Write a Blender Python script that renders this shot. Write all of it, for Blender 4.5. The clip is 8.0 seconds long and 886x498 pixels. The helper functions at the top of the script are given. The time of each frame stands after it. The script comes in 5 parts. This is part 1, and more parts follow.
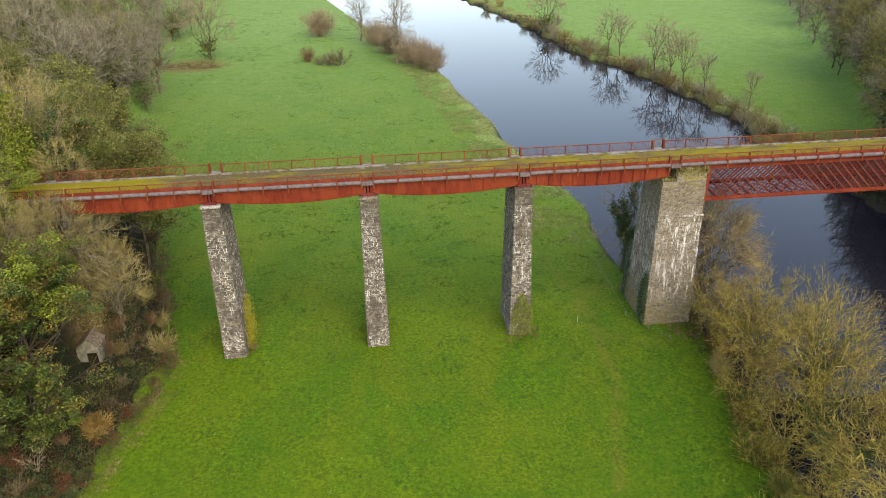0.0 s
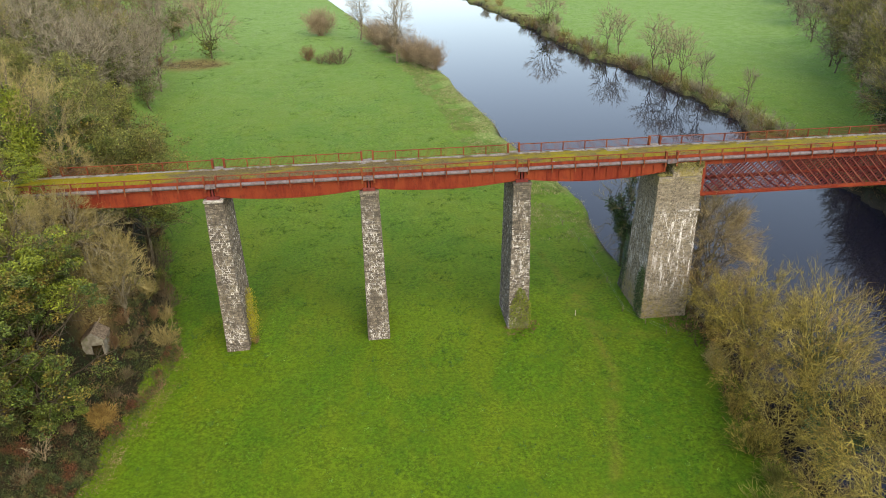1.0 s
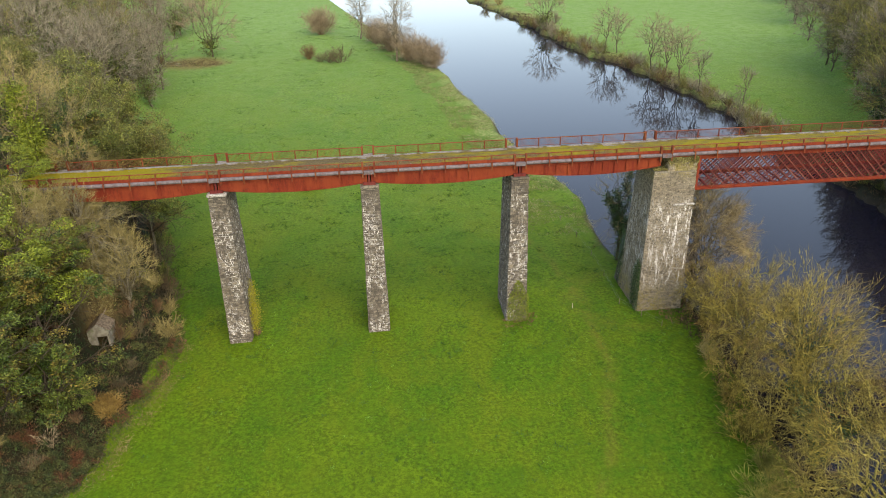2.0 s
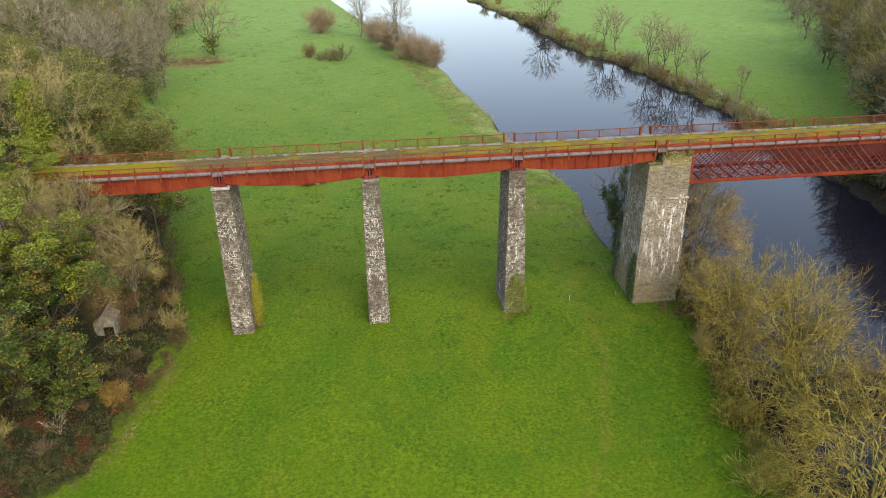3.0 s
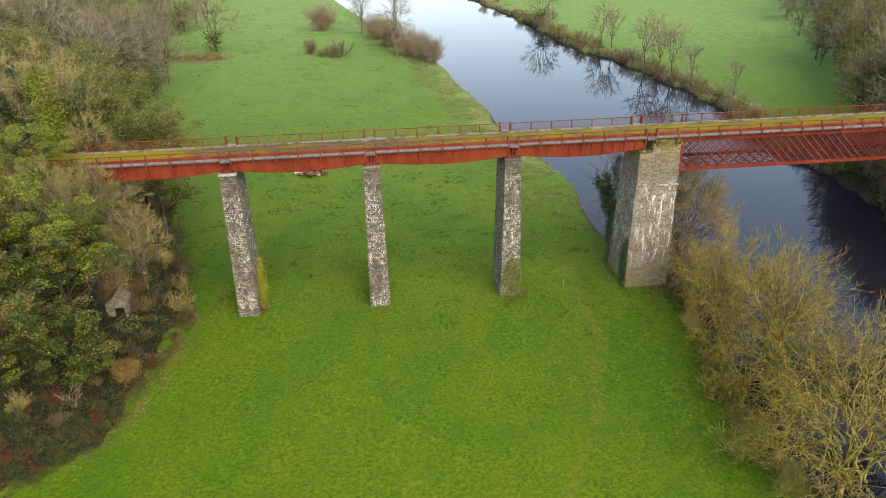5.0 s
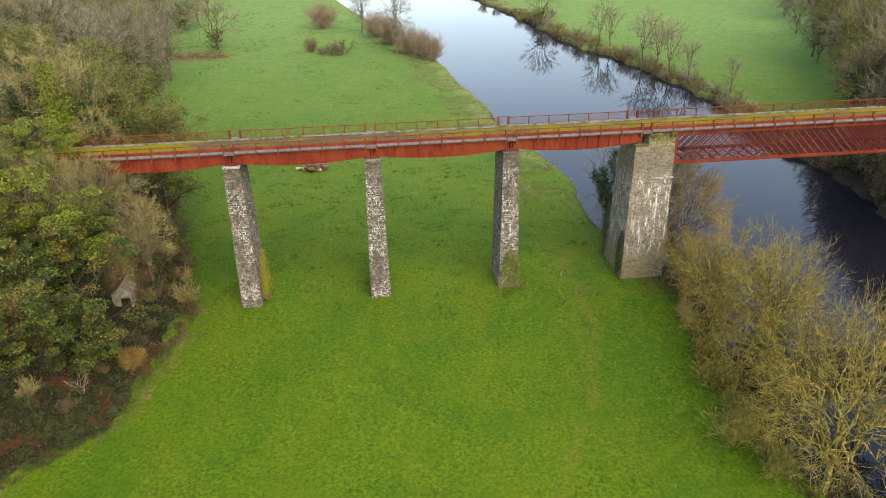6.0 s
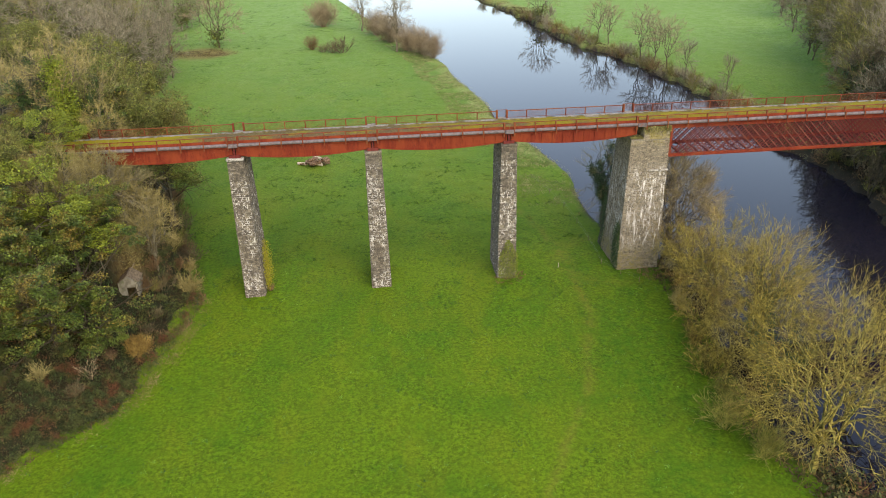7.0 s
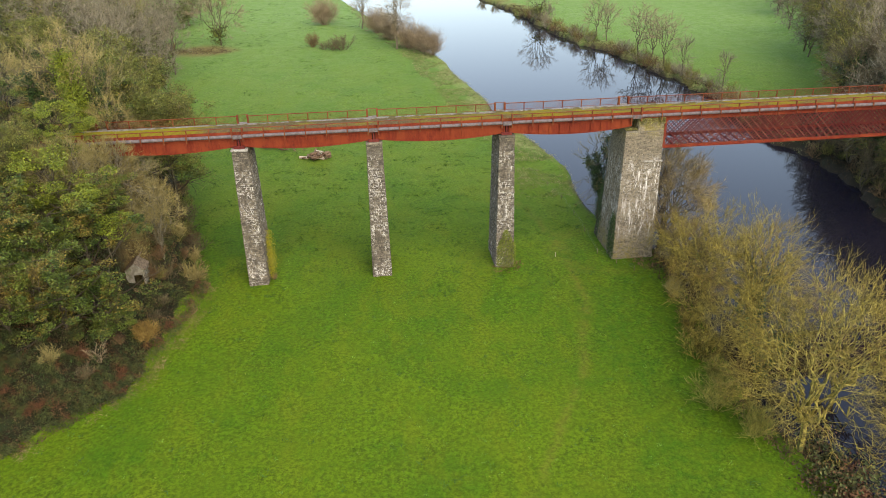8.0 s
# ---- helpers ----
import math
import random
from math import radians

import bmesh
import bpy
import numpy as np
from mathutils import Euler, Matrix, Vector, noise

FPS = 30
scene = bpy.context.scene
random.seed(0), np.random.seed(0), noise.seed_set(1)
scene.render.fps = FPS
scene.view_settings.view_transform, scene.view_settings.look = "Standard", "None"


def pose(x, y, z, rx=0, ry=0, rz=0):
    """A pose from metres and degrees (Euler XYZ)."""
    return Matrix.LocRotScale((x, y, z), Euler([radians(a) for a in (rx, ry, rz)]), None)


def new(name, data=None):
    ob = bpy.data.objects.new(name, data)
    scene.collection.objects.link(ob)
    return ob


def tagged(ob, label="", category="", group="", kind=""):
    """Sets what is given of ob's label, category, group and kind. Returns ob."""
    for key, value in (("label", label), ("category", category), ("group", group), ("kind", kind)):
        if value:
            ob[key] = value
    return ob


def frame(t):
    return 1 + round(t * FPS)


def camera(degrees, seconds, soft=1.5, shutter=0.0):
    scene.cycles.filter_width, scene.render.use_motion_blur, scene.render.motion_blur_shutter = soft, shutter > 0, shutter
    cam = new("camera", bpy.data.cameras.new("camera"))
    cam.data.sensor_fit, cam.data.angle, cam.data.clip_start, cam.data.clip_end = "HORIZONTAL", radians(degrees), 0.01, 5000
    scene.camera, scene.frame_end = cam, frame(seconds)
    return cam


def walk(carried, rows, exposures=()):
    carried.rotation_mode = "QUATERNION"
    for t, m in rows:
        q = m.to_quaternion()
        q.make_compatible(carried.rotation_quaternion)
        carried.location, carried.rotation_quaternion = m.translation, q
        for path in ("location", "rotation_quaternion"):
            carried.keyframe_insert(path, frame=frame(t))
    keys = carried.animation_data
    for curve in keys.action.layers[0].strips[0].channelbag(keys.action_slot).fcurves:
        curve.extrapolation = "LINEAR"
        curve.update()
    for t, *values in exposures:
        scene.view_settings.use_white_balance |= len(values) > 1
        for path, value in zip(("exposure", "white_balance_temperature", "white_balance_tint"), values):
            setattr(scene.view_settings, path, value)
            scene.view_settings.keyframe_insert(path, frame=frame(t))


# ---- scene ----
# ---- camera and its flight ----
cam = camera(62.19, 8.0, soft=0.9)
FLIGHT = [
    (0.0, 1.135, -79.359, 54.154, 62.680, -5.402),
    (0.5, 1.081, -80.042, 54.149, 62.672, -5.407),
    (1.0, 1.029, -80.835, 54.148, 62.665, -5.412),
    (1.5, 0.977, -81.709, 54.148, 62.658, -5.418),
    (3.0, 0.816, -84.614, 54.140, 62.635, -5.434),
    (3.5, 0.758, -85.628, 54.129, 62.628, -5.439),
    (4.0, 0.696, -86.654, 54.113, 62.621, -5.444),
    (4.5, 0.629, -87.690, 54.088, 62.613, -5.450),
    (6.0, 0.393, -90.924, 53.951, 62.591, -5.465),
    (6.5, 0.299, -92.088, 53.879, 62.583, -5.471),
    (7.0, 0.197, -93.329, 53.791, 62.576, -5.476),
    (7.5, 0.086, -94.672, 53.685, 62.569, -5.481),
    (8.0, -0.037, -96.150, 53.561, 62.561, -5.487),
]
walk(cam, [(t, pose(x, y, z, tilt, 0, yaw) @ pose(0, 0, 0, 0, 0, -1.19))
           for t, x, y, z, tilt, yaw in FLIGHT],
     exposures=[(0.0, 1.82, 8700, 14), (8.0, 1.82, 8700, 14)])

# ---- sky, sun and exposure: a bright, thinly overcast winter day ----
SUN_TURN, SUN_UP = 18.0, 42.0
sky_world = bpy.data.worlds.new("overcast_sky")
scene.world = sky_world
sky_world.use_nodes = True
sky_nodes = sky_world.node_tree.nodes
sky_tex = sky_nodes.new("ShaderNodeTexSky")
sky_tex.sky_type = 'NISHITA'
sky_tex.sun_disc = False
sky_tex.sun_elevation = radians(SUN_UP)
sky_tex.sun_rotation = radians(180 - SUN_TURN)
sky_tex.air_density, sky_tex.dust_density, sky_tex.ozone_density = 1.0, 0.4, 1.5
sky_world.node_tree.links.new(sky_tex.outputs[0], sky_nodes["Background"].inputs[0])
sky_nodes["Background"].inputs[1].default_value = 0.15
sun = new("sun", bpy.data.lights.new("sun", 'SUN'))
sun.data.energy, sun.data.angle, sun.data.color = 1.05, radians(60), (1.0, 0.91, 0.78)
sun.matrix_world = pose(0, 0, 0, 90 - SUN_UP, 0, SUN_TURN)


# ---- materials ----
def nodes_of(name):
    m = bpy.data.materials.new(name)
    m.use_nodes = True
    t = m.node_tree
    return m, t, t.nodes["Principled BSDF"]


def place(t, stretch=(1, 1, 1)):
    """World place, stretched for grain that runs one way."""
    geo = t.nodes.new("ShaderNodeNewGeometry")
    mp = t.nodes.new("ShaderNodeMapping")
    mp.inputs["Scale"].default_value = stretch
    t.links.new(geo.outputs["Position"], mp.inputs["Vector"])
    return mp.outputs[0]


def noisy(t, vec, scale, detail=4.0, rough=0.6):
    n = t.nodes.new("ShaderNodeTexNoise")
    n.inputs["Scale"].default_value, n.inputs["Detail"].default_value = scale, detail
    n.inputs["Roughness"].default_value = rough
    t.links.new(vec, n.inputs["Vector"])
    return n.outputs["Fac"]


def ramp(t, fac, lo, hi):
    r = t.nodes.new("ShaderNodeMapRange")
    r.inputs["From Min"].default_value, r.inputs["From Max"].default_value = lo, hi
    r.interpolation_type = 'SMOOTHSTEP'
    t.links.new(fac, r.inputs["Value"])
    return r.outputs["Result"]


def blend(t, fac, a, b):
    """Mix of two colours (tuples or sockets) by a factor (number or socket)."""
    m = t.nodes.new("ShaderNodeMix")
    m.data_type = 'RGBA'
    for value, socket in ((fac, m.inputs[0]), (a, m.inputs[6]), (b, m.inputs[7])):
        if isinstance(value, tuple):
            socket.default_value = (*value, 1)
        elif isinstance(value, (int, float)):
            socket.default_value = value
        else:
            t.links.new(value, socket)
    return m.outputs[2]


def times(t, a, b, op='MULTIPLY'):
    m = t.nodes.new("ShaderNodeMath")
    m.operation = op
    m.use_clamp = True
    for value, socket in ((a, m.inputs[0]), (b, m.inputs[1])):
        if isinstance(value, (int, float)):
            socket.default_value = value
        else:
            t.links.new(value, socket)
    return m.outputs[0]


def relief(t, bsdf, height, strength, distance):
    b = t.nodes.new("ShaderNodeBump")
    b.inputs["Strength"].default_value, b.inputs["Distance"].default_value = strength, distance
    t.links.new(height, b.inputs["Height"])
    t.links.new(b.outputs[0], bsdf.inputs["Normal"])


def piece_random(t):
    return t.nodes.new("ShaderNodeObjectInfo").outputs["Random"]


def island_random(t):
    return t.nodes.new("ShaderNodeNewGeometry").outputs["Random Per Island"]


def attribute(t, name):
    a = t.nodes.new("ShaderNodeAttribute")
    a.attribute_name = name
    return a.outputs["Fac"]


def finish(t, bsdf, colour, rough, spec=0.3, metal=0.0):
    if isinstance(colour, tuple):
        bsdf.inputs["Base Color"].default_value = (*colour, 1)
    else:
        t.links.new(colour, bsdf.inputs["Base Color"])
    bsdf.inputs["Roughness"].default_value = rough
    bsdf.inputs["Specular IOR Level"].default_value = spec
    bsdf.inputs["Metallic"].default_value = metal


def simple(name, a, b, scale, rough=0.8, bump=0.3, dist=0.02, stretch=(1, 1, 1), spread=0.0, islands=False, c=None, c_scale=0.5, c_lo=0.55, c_hi=0.7, spec=0.3):
    """Two colours by a fine noise, a third in larger patches, brightness varied piece by piece."""
    m, t, bsdf = nodes_of(name)
    vec = place(t, stretch)
    fine = noisy(t, vec, scale)
    col = blend(t, ramp(t, fine, 0.35, 0.65), a, b)
    if c:
        col = blend(t, ramp(t, noisy(t, place(t), c_scale), c_lo, c_hi), col, c)
    if spread:
        hsv = t.nodes.new("ShaderNodeHueSaturation")
        v = t.nodes.new("ShaderNodeMapRange")
        v.inputs["To Min"].default_value, v.inputs["To Max"].default_value = 1 - spread, 1 + spread
        t.links.new(island_random(t) if islands else piece_random(t), v.inputs["Value"])
        t.links.new(v.outputs["Result"], hsv.inputs["Value"])
        t.links.new(col, hsv.inputs["Color"])
        col = hsv.outputs[0]
    finish(t, bsdf, col, rough, spec)
    if bump:
        relief(t, bsdf, fine, bump, dist)
    return m


def grass_material():
    m, t, bsdf = nodes_of("meadow_grass")
    vec = place(t)
    fine, mid, wide = noisy(t, vec, 5.0, 7.0, 0.8), noisy(t, vec, 0.35, 5.0, 0.65), noisy(t, vec, 0.045, 4.0)
    lumps = noisy(t, vec, 2.3, 7.0, 0.78)
    # lush and yellowing swards
    col = blend(t, ramp(t, wide, 0.40, 0.62), (0.098, 0.178, 0.007), (0.058, 0.150, 0.006))
    col = blend(t, times(t, ramp(t, noisy(t, place(t, (1.0, 0.5, 1.0)), 0.11, 6.0, 0.7), 0.46, 0.62), 0.6), col, (0.135, 0.185, 0.009))
    col = blend(t, times(t, ramp(t, noisy(t, vec, 0.6, 7.0, 0.8), 0.52, 0.64), 0.5), col, (0.052, 0.155, 0.006))
    col = blend(t, times(t, ramp(t, noisy(t, vec, 0.8, 8.0, 0.85), 0.58, 0.68), 0.5), col, (0.155, 0.185, 0.022))
    # distant haze put into the colour: grass turns paler and greyer far off
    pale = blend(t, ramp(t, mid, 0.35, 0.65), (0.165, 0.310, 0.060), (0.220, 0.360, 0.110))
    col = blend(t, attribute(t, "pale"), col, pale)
    # deeper green sward with the willows' shade painted into its colour
    col = blend(t, attribute(t, "lush_shade"), col, blend(t, ramp(t, mid, 0.4, 0.6), (0.042, 0.122, 0.006), (0.075, 0.145, 0.007)))
    weeds = ramp(t, noisy(t, vec, 1.6, 8.0, 0.88), 0.585, 0.635)
    # far weeds are lightened by the same painted haze
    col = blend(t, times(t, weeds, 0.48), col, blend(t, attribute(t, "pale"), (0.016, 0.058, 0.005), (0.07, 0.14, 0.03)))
    straw = ramp(t, noisy(t, place(t, (1.5, 1.5, 1.5)), 0.22, 6.0, 0.8), 0.62, 0.74)
    col = blend(t, times(t, straw, 0.4), col, (0.19, 0.175, 0.06))
    # blade tips and hollows, stronger in some stretches than in others
    swell = ramp(t, noisy(t, vec, 0.7, 8.0, 0.8), 0.40, 0.60)
    # painted haze pales the far swells too
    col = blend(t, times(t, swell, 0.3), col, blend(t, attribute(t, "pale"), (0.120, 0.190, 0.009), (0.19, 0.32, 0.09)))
    tip = t.nodes.new("ShaderNodeHueSaturation")
    value = t.nodes.new("ShaderNodeMath")
    value.operation = 'MULTIPLY_ADD'
    gain = t.nodes.new("ShaderNodeMapRange")
    gain.inputs["From Min"].default_value, gain.inputs["From Max"].default_value = 0.38, 0.62
    gain.inputs["To Min"].default_value, gain.inputs["To Max"].default_value = 0.45, 1.05
    t.links.new(noisy(t, vec, 0.16, 6.0, 0.75), gain.inputs["Value"])
    grain = t.nodes.new("ShaderNodeMath")
    grain.operation = 'MULTIPLY_ADD'
    t.links.new(times(t, times(t, ramp(t, lumps, 0.34, 0.66), 0.62), times(t, ramp(t, fine, 0.25, 0.75), 0.38), 'ADD'), grain.inputs[0])
    grain.inputs[1].default_value, grain.inputs[2].default_value = 1.0, -0.5
    t.links.new(grain.outputs[0], value.inputs[0])
    t.links.new(gain.outputs[0], value.inputs[1])
    value.inputs[2].default_value = 0.70
    t.links.new(value.outputs[0], tip.inputs["Value"])
    t.links.new(col, tip.inputs["Color"])
    col = tip.outputs[0]
    sedge = blend(t, ramp(t, noisy(t, vec, 1.4, 8.0, 0.8), 0.4, 0.62), (0.085, 0.165, 0.026), (0.25, 0.265, 0.10))
    ragged = noisy(t, vec, 1.1, 6.0, 0.75)
    col = blend(t, ramp(t, times(t, attribute(t, "sedge"), times(t, ragged, 0.25, 'ADD')), 0.3, 0.62), col, sedge)
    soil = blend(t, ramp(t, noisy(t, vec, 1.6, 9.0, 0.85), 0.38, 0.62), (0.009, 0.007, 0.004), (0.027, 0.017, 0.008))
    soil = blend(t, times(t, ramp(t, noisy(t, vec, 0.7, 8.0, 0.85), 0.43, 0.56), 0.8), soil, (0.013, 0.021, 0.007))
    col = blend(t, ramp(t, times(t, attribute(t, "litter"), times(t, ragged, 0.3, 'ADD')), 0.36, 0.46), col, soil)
    bracken = blend(t, ramp(t, noisy(t, place(t, (2, 2, 0.5)), 1.2, 7.0, 0.75), 0.35, 0.65), (0.085, 0.055, 0.022), (0.24, 0.17, 0.07))
    col = blend(t, attribute(t, "dry"), col, bracken)
    col = blend(t, times(t, attribute(t, "worn"), ramp(t, mid, 0.3, 0.6)), col, (0.19, 0.125, 0.03))
    col = blend(t, attribute(t, "mud"), col, blend(t, fine, (0.016, 0.013, 0.009), (0.042, 0.034, 0.022)))
    finish(t, bsdf, col, 0.9, 0.15)
    relief(t, bsdf, lumps, 0.3, 0.2)
    return m


def water_material():
    m, t, bsdf = nodes_of("river_water")
    finish(t, bsdf, (0.010, 0.0095, 0.016), 0.02, 0.62)
    bsdf.inputs["IOR"].default_value = 1.33
    vec = place(t, (1.0, 0.6, 1.0))
    relief(t, bsdf, noisy(t, vec, 0.7, 3.0), 0.02, 0.12)
    return m


def lime_zone(t, tall):
    """Where lime has washed out of the masonry: broad upright patches."""
    zone = noisy(t, place(t, (0.5, 0.5, 0.24)), 1.0, 4.0, 0.62)
    at = t.nodes.new("ShaderNodeSeparateXYZ")
    t.links.new(place(t), at.inputs[0])
    x, z = at.outputs[0], at.outputs[2]
    if tall:
        return times(t, times(t, times(t, ramp(t, x, 36.0, 38.2), 0.55, 'ADD'), ramp(t, zone, 0.31, 0.47)), times(t, ramp(t, z, 2.5, 6.0), ramp(t, z, 17.5, 14.5))), x, z
    flank = times(t, times(t, ramp(t, x, -17.05, -16.75), ramp(t, x, -14.0, -15.0)), times(t, ramp(t, z, 2.0, 9.0), 0.85))
    return times(t, times(t, ramp(t, zone, 0.42, 0.54), flank, 'MAXIMUM'), ramp(t, z, 20.0, 17.0)), x, z


def stone_material(name, vary, tall=False):
    m, t, bsdf = nodes_of(name)
    vec = place(t)
    fine, mid = noisy(t, vec, 9.0, 6.0, 0.7), noisy(t, vec, 1.3, 5.0)
    col = blend(t, ramp(t, fine, 0.32, 0.68), (0.085, 0.070, 0.048) if tall else (0.062, 0.054, 0.045), (0.33, 0.275, 0.190) if tall else (0.19, 0.166, 0.134))
    col = blend(t, ramp(t, vary(t), 0.0, 1.0), blend(t, 0.5, col, (0.050, 0.041, 0.030)), blend(t, 0.4, col, (0.33, 0.28, 0.20)))
    lichen = ramp(t, noisy(t, vec, 0.45, 5.0, 0.7), 0.54, 0.68)
    col = blend(t, times(t, lichen, 0.4), col, (0.19, 0.165, 0.10))
    col = blend(t, times(t, ramp(t, noisy(t, place(t, (1, 1, 0.5)), 0.9, 6.0, 0.75), 0.58, 0.68), 0.6), col, (0.035, 0.032, 0.028))
    col = blend(t, times(t, ramp(t, noisy(t, vec, 2.6, 6.0, 0.8), 0.47, 0.6), 0.7), col, (0.04, 0.036, 0.031))
    runs = noisy(t, place(t, (2.9, 2.9, 0.42) if tall else (3.4, 3.4, 1.0)), 1.0, 6.0, 0.72)
    beds = noisy(t, place(t, (1.4, 1.4, 4.6)), 1.0, 5.0, 0.7)
    patch, x, z = lime_zone(t, tall)
    if tall:
        col = blend(t, times(t, ramp(t, noisy(t, vec, 3.6, 8.0, 0.85), 0.50, 0.60), 0.65), col, (0.37, 0.325, 0.24))
        col = blend(t, times(t, ramp(t, noisy(t, vec, 4.4, 8.0, 0.85), 0.54, 0.62), 0.7), col, (0.045, 0.038, 0.028))
        ragged = ramp(t, noisy(t, vec, 1.1, 6.0, 0.75), 0.42, 0.6)
        moss = times(t, ramp(t, z, 18.2, 21.0), ragged)
        foot = times(t, times(t, ramp(t, z, 6.0, 0.5), times(t, ramp(t, x, 40.0, 36.0), 0.35, 'ADD')), ragged)
        col = blend(t, times(t, times(t, moss, foot, 'ADD'), 0.75), col, (0.235, 0.195, 0.058))
    lime = times(t, times(t, ramp(t, runs, 0.535 if tall else 0.58, 0.575 if tall else 0.62), ramp(t, beds, 0.66 if tall else 0.60, 0.69 if tall else 0.64), 'MAXIMUM'), patch)
    col = blend(t, times(t, lime, 0.9), col, (0.72, 0.70, 0.66) if tall else (0.62, 0.60, 0.56))
    finish(t, bsdf, col, 0.92, 0.2)
    relief(t, bsdf, fine, 0.6, 0.05)
    return m


def mortar_material(name, tall=False):
    """Joints between the stones, dark and mossy or white where lime leaches out."""
    m, t, bsdf = nodes_of(name)
    vec = place(t)
    fine = noisy(t, vec, 7.0, 6.0, 0.7)
    col = blend(t, ramp(t, fine, 0.35, 0.65), (0.12, 0.104, 0.078) if tall else (0.05, 0.044, 0.035), (0.22, 0.195, 0.15) if tall else (0.11, 0.097, 0.078))
    patch, x, z = lime_zone(t, tall)
    broken = ramp(t, noisy(t, vec, 1.7, 6.0, 0.75), 0.45, 0.56)
    col = blend(t, times(t, times(t, patch, broken), 0.5 if tall else 0.95), col, blend(t, fine, (0.52, 0.50, 0.46), (0.70, 0.68, 0.64)))
    finish(t, bsdf, col, 0.95, 0.2)
    relief(t, bsdf, fine, 0.5, 0.03)
    return m


def red_paint(name, a, b, rust):
    m, t, bsdf = nodes_of(name)
    vec = place(t)
    runs = noisy(t, place(t, (2.2, 2.2, 0.35)), 1.6, 6.0, 0.7)
    col = blend(t, ramp(t, runs, 0.35, 0.65), a, b)
    col = blend(t, times(t, ramp(t, noisy(t, vec, 1.9, 7.0, 0.75), 0.55, 0.66), 0.8), col, rust)
    col = blend(t, times(t, ramp(t, noisy(t, vec, 0.8, 6.0, 0.8), 0.63, 0.7), 0.5), col, (0.27, 0.12, 0.075))
    faded = times(t, ramp(t, noisy(t, place(t, (1.0, 1.0, 0.5)), 0.34, 5.0, 0.7), 0.45, 0.60), 0.6)
    col = blend(t, faded, col, (a[0] * 1.8, a[1] * 3.2, a[2] * 2.4))
    finish(t, bsdf, col, 0.75, 0.2)
    relief(t, bsdf, noisy(t, vec, 14.0), 0.25, 0.01)
    return m


def moss_material():
    m, t, bsdf = nodes_of("mossy_ballast")
    vec = place(t, (0.45, 1.6, 1.0))
    fine = noisy(t, place(t), 5.0, 7.0, 0.75)
    col = blend(t, ramp(t, fine, 0.35, 0.65), (0.065, 0.05, 0.025), (0.15, 0.115, 0.055))
    at = t.nodes.new("ShaderNodeSeparateXYZ")
    t.links.new(place(t), at.inputs[0])
    rich = times(t, times(t, ramp(t, at.outputs[0], -3.0, 22.0), 0.5), ramp(t, at.outputs[0], -20.0, -27.0), 'ADD')
    level = times(t, times(t, noisy(t, vec, 0.55, 9.0, 0.82), 0.5), times(t, rich, 0.10), 'ADD')
    moss = ramp(t, level, 0.245, 0.33)
    col = blend(t, times(t, moss, 0.92), col, blend(t, fine, (0.11, 0.10, 0.008), (0.30, 0.245, 0.012)))
    finish(t, bsdf, col, 0.95, 0.1)
    relief(t, bsdf, fine, 0.8, 0.06)
    return m


GRASS, WATER = grass_material(), water_material()
STONE, STONE_FACING = stone_material("pier_stone", piece_random), stone_material("pier_stone_facing", island_random)
TALL_STONE, TALL_FACING = stone_material("tan_pier_stone", piece_random, True), stone_material("tan_pier_stone_facing", island_random, True)
CORE, TALL_CORE = mortar_material("pier_mortar"), mortar_material("tan_pier_mortar", True)
RED = red_paint("red_lead_paint", (0.118, 0.0125, 0.0055), (0.165, 0.025, 0.009), (0.062, 0.014, 0.007))
RAIL = red_paint("rusty_railing_paint", (0.105, 0.020, 0.009), (0.155, 0.036, 0.014), (0.065, 0.024, 0.012))
MAROON = red_paint("dark_red_paint", (0.082, 0.010, 0.010), (0.125, 0.020, 0.016), (0.045, 0.014, 0.011))
LIMED = simple("limed_capstone", (0.20, 0.185, 0.16), (0.44, 0.42, 0.38), 3.0, 0.9, 0.4, c=(0.14, 0.12, 0.09), c_scale=1.4, c_lo=0.55, c_hi=0.64)
LATTICE = red_paint("faded_lattice_paint", (0.105, 0.020, 0.015), (0.150, 0.043, 0.029), (0.058, 0.016, 0.012))
KERB = simple("weathered_concrete", (0.14, 0.128, 0.115), (0.235, 0.22, 0.205), 4.0, 0.85, 0.4, c=(0.09, 0.075, 0.03), c_scale=1.0, c_lo=0.47, c_hi=0.6)
PIPE = simple("grey_pipe_paint", (0.088, 0.070, 0.070), (0.142, 0.118, 0.122), 2.5, 0.75, 0.2, c=(0.13, 0.06, 0.045), c_scale=1.6, c_lo=0.55, c_hi=0.7)
MOSS = moss_material()
BARK = simple("grey_brown_bark", (0.0595, 0.0476, 0.0315), (0.14, 0.115, 0.077), 7.0, 0.9, 0.6, 0.03, (1, 1, 0.4), c=(0.091, 0.098, 0.035), c_scale=1.2)
TWIG_YELLOW = simple("yellow_olive_twigs", (0.076, 0.059, 0.011), (0.32, 0.250, 0.048), 1.6, 0.85, 0, spread=0.6, islands=True, c=(0.19, 0.122, 0.038), c_scale=0.22, c_lo=0.5, c_hi=0.66)
MOSSY_BARK = simple("mossy_yellow_bark", (0.070, 0.056, 0.014), (0.31, 0.25, 0.058), 2.5, 0.9, 0.4, c=(0.10, 0.11, 0.03), c_scale=0.6)
TWIG_OCHRE = simple("ochre_twigs", (0.18, 0.145, 0.052), (0.31, 0.26, 0.105), 0.8, 0.85, 0, spread=0.3, islands=True)
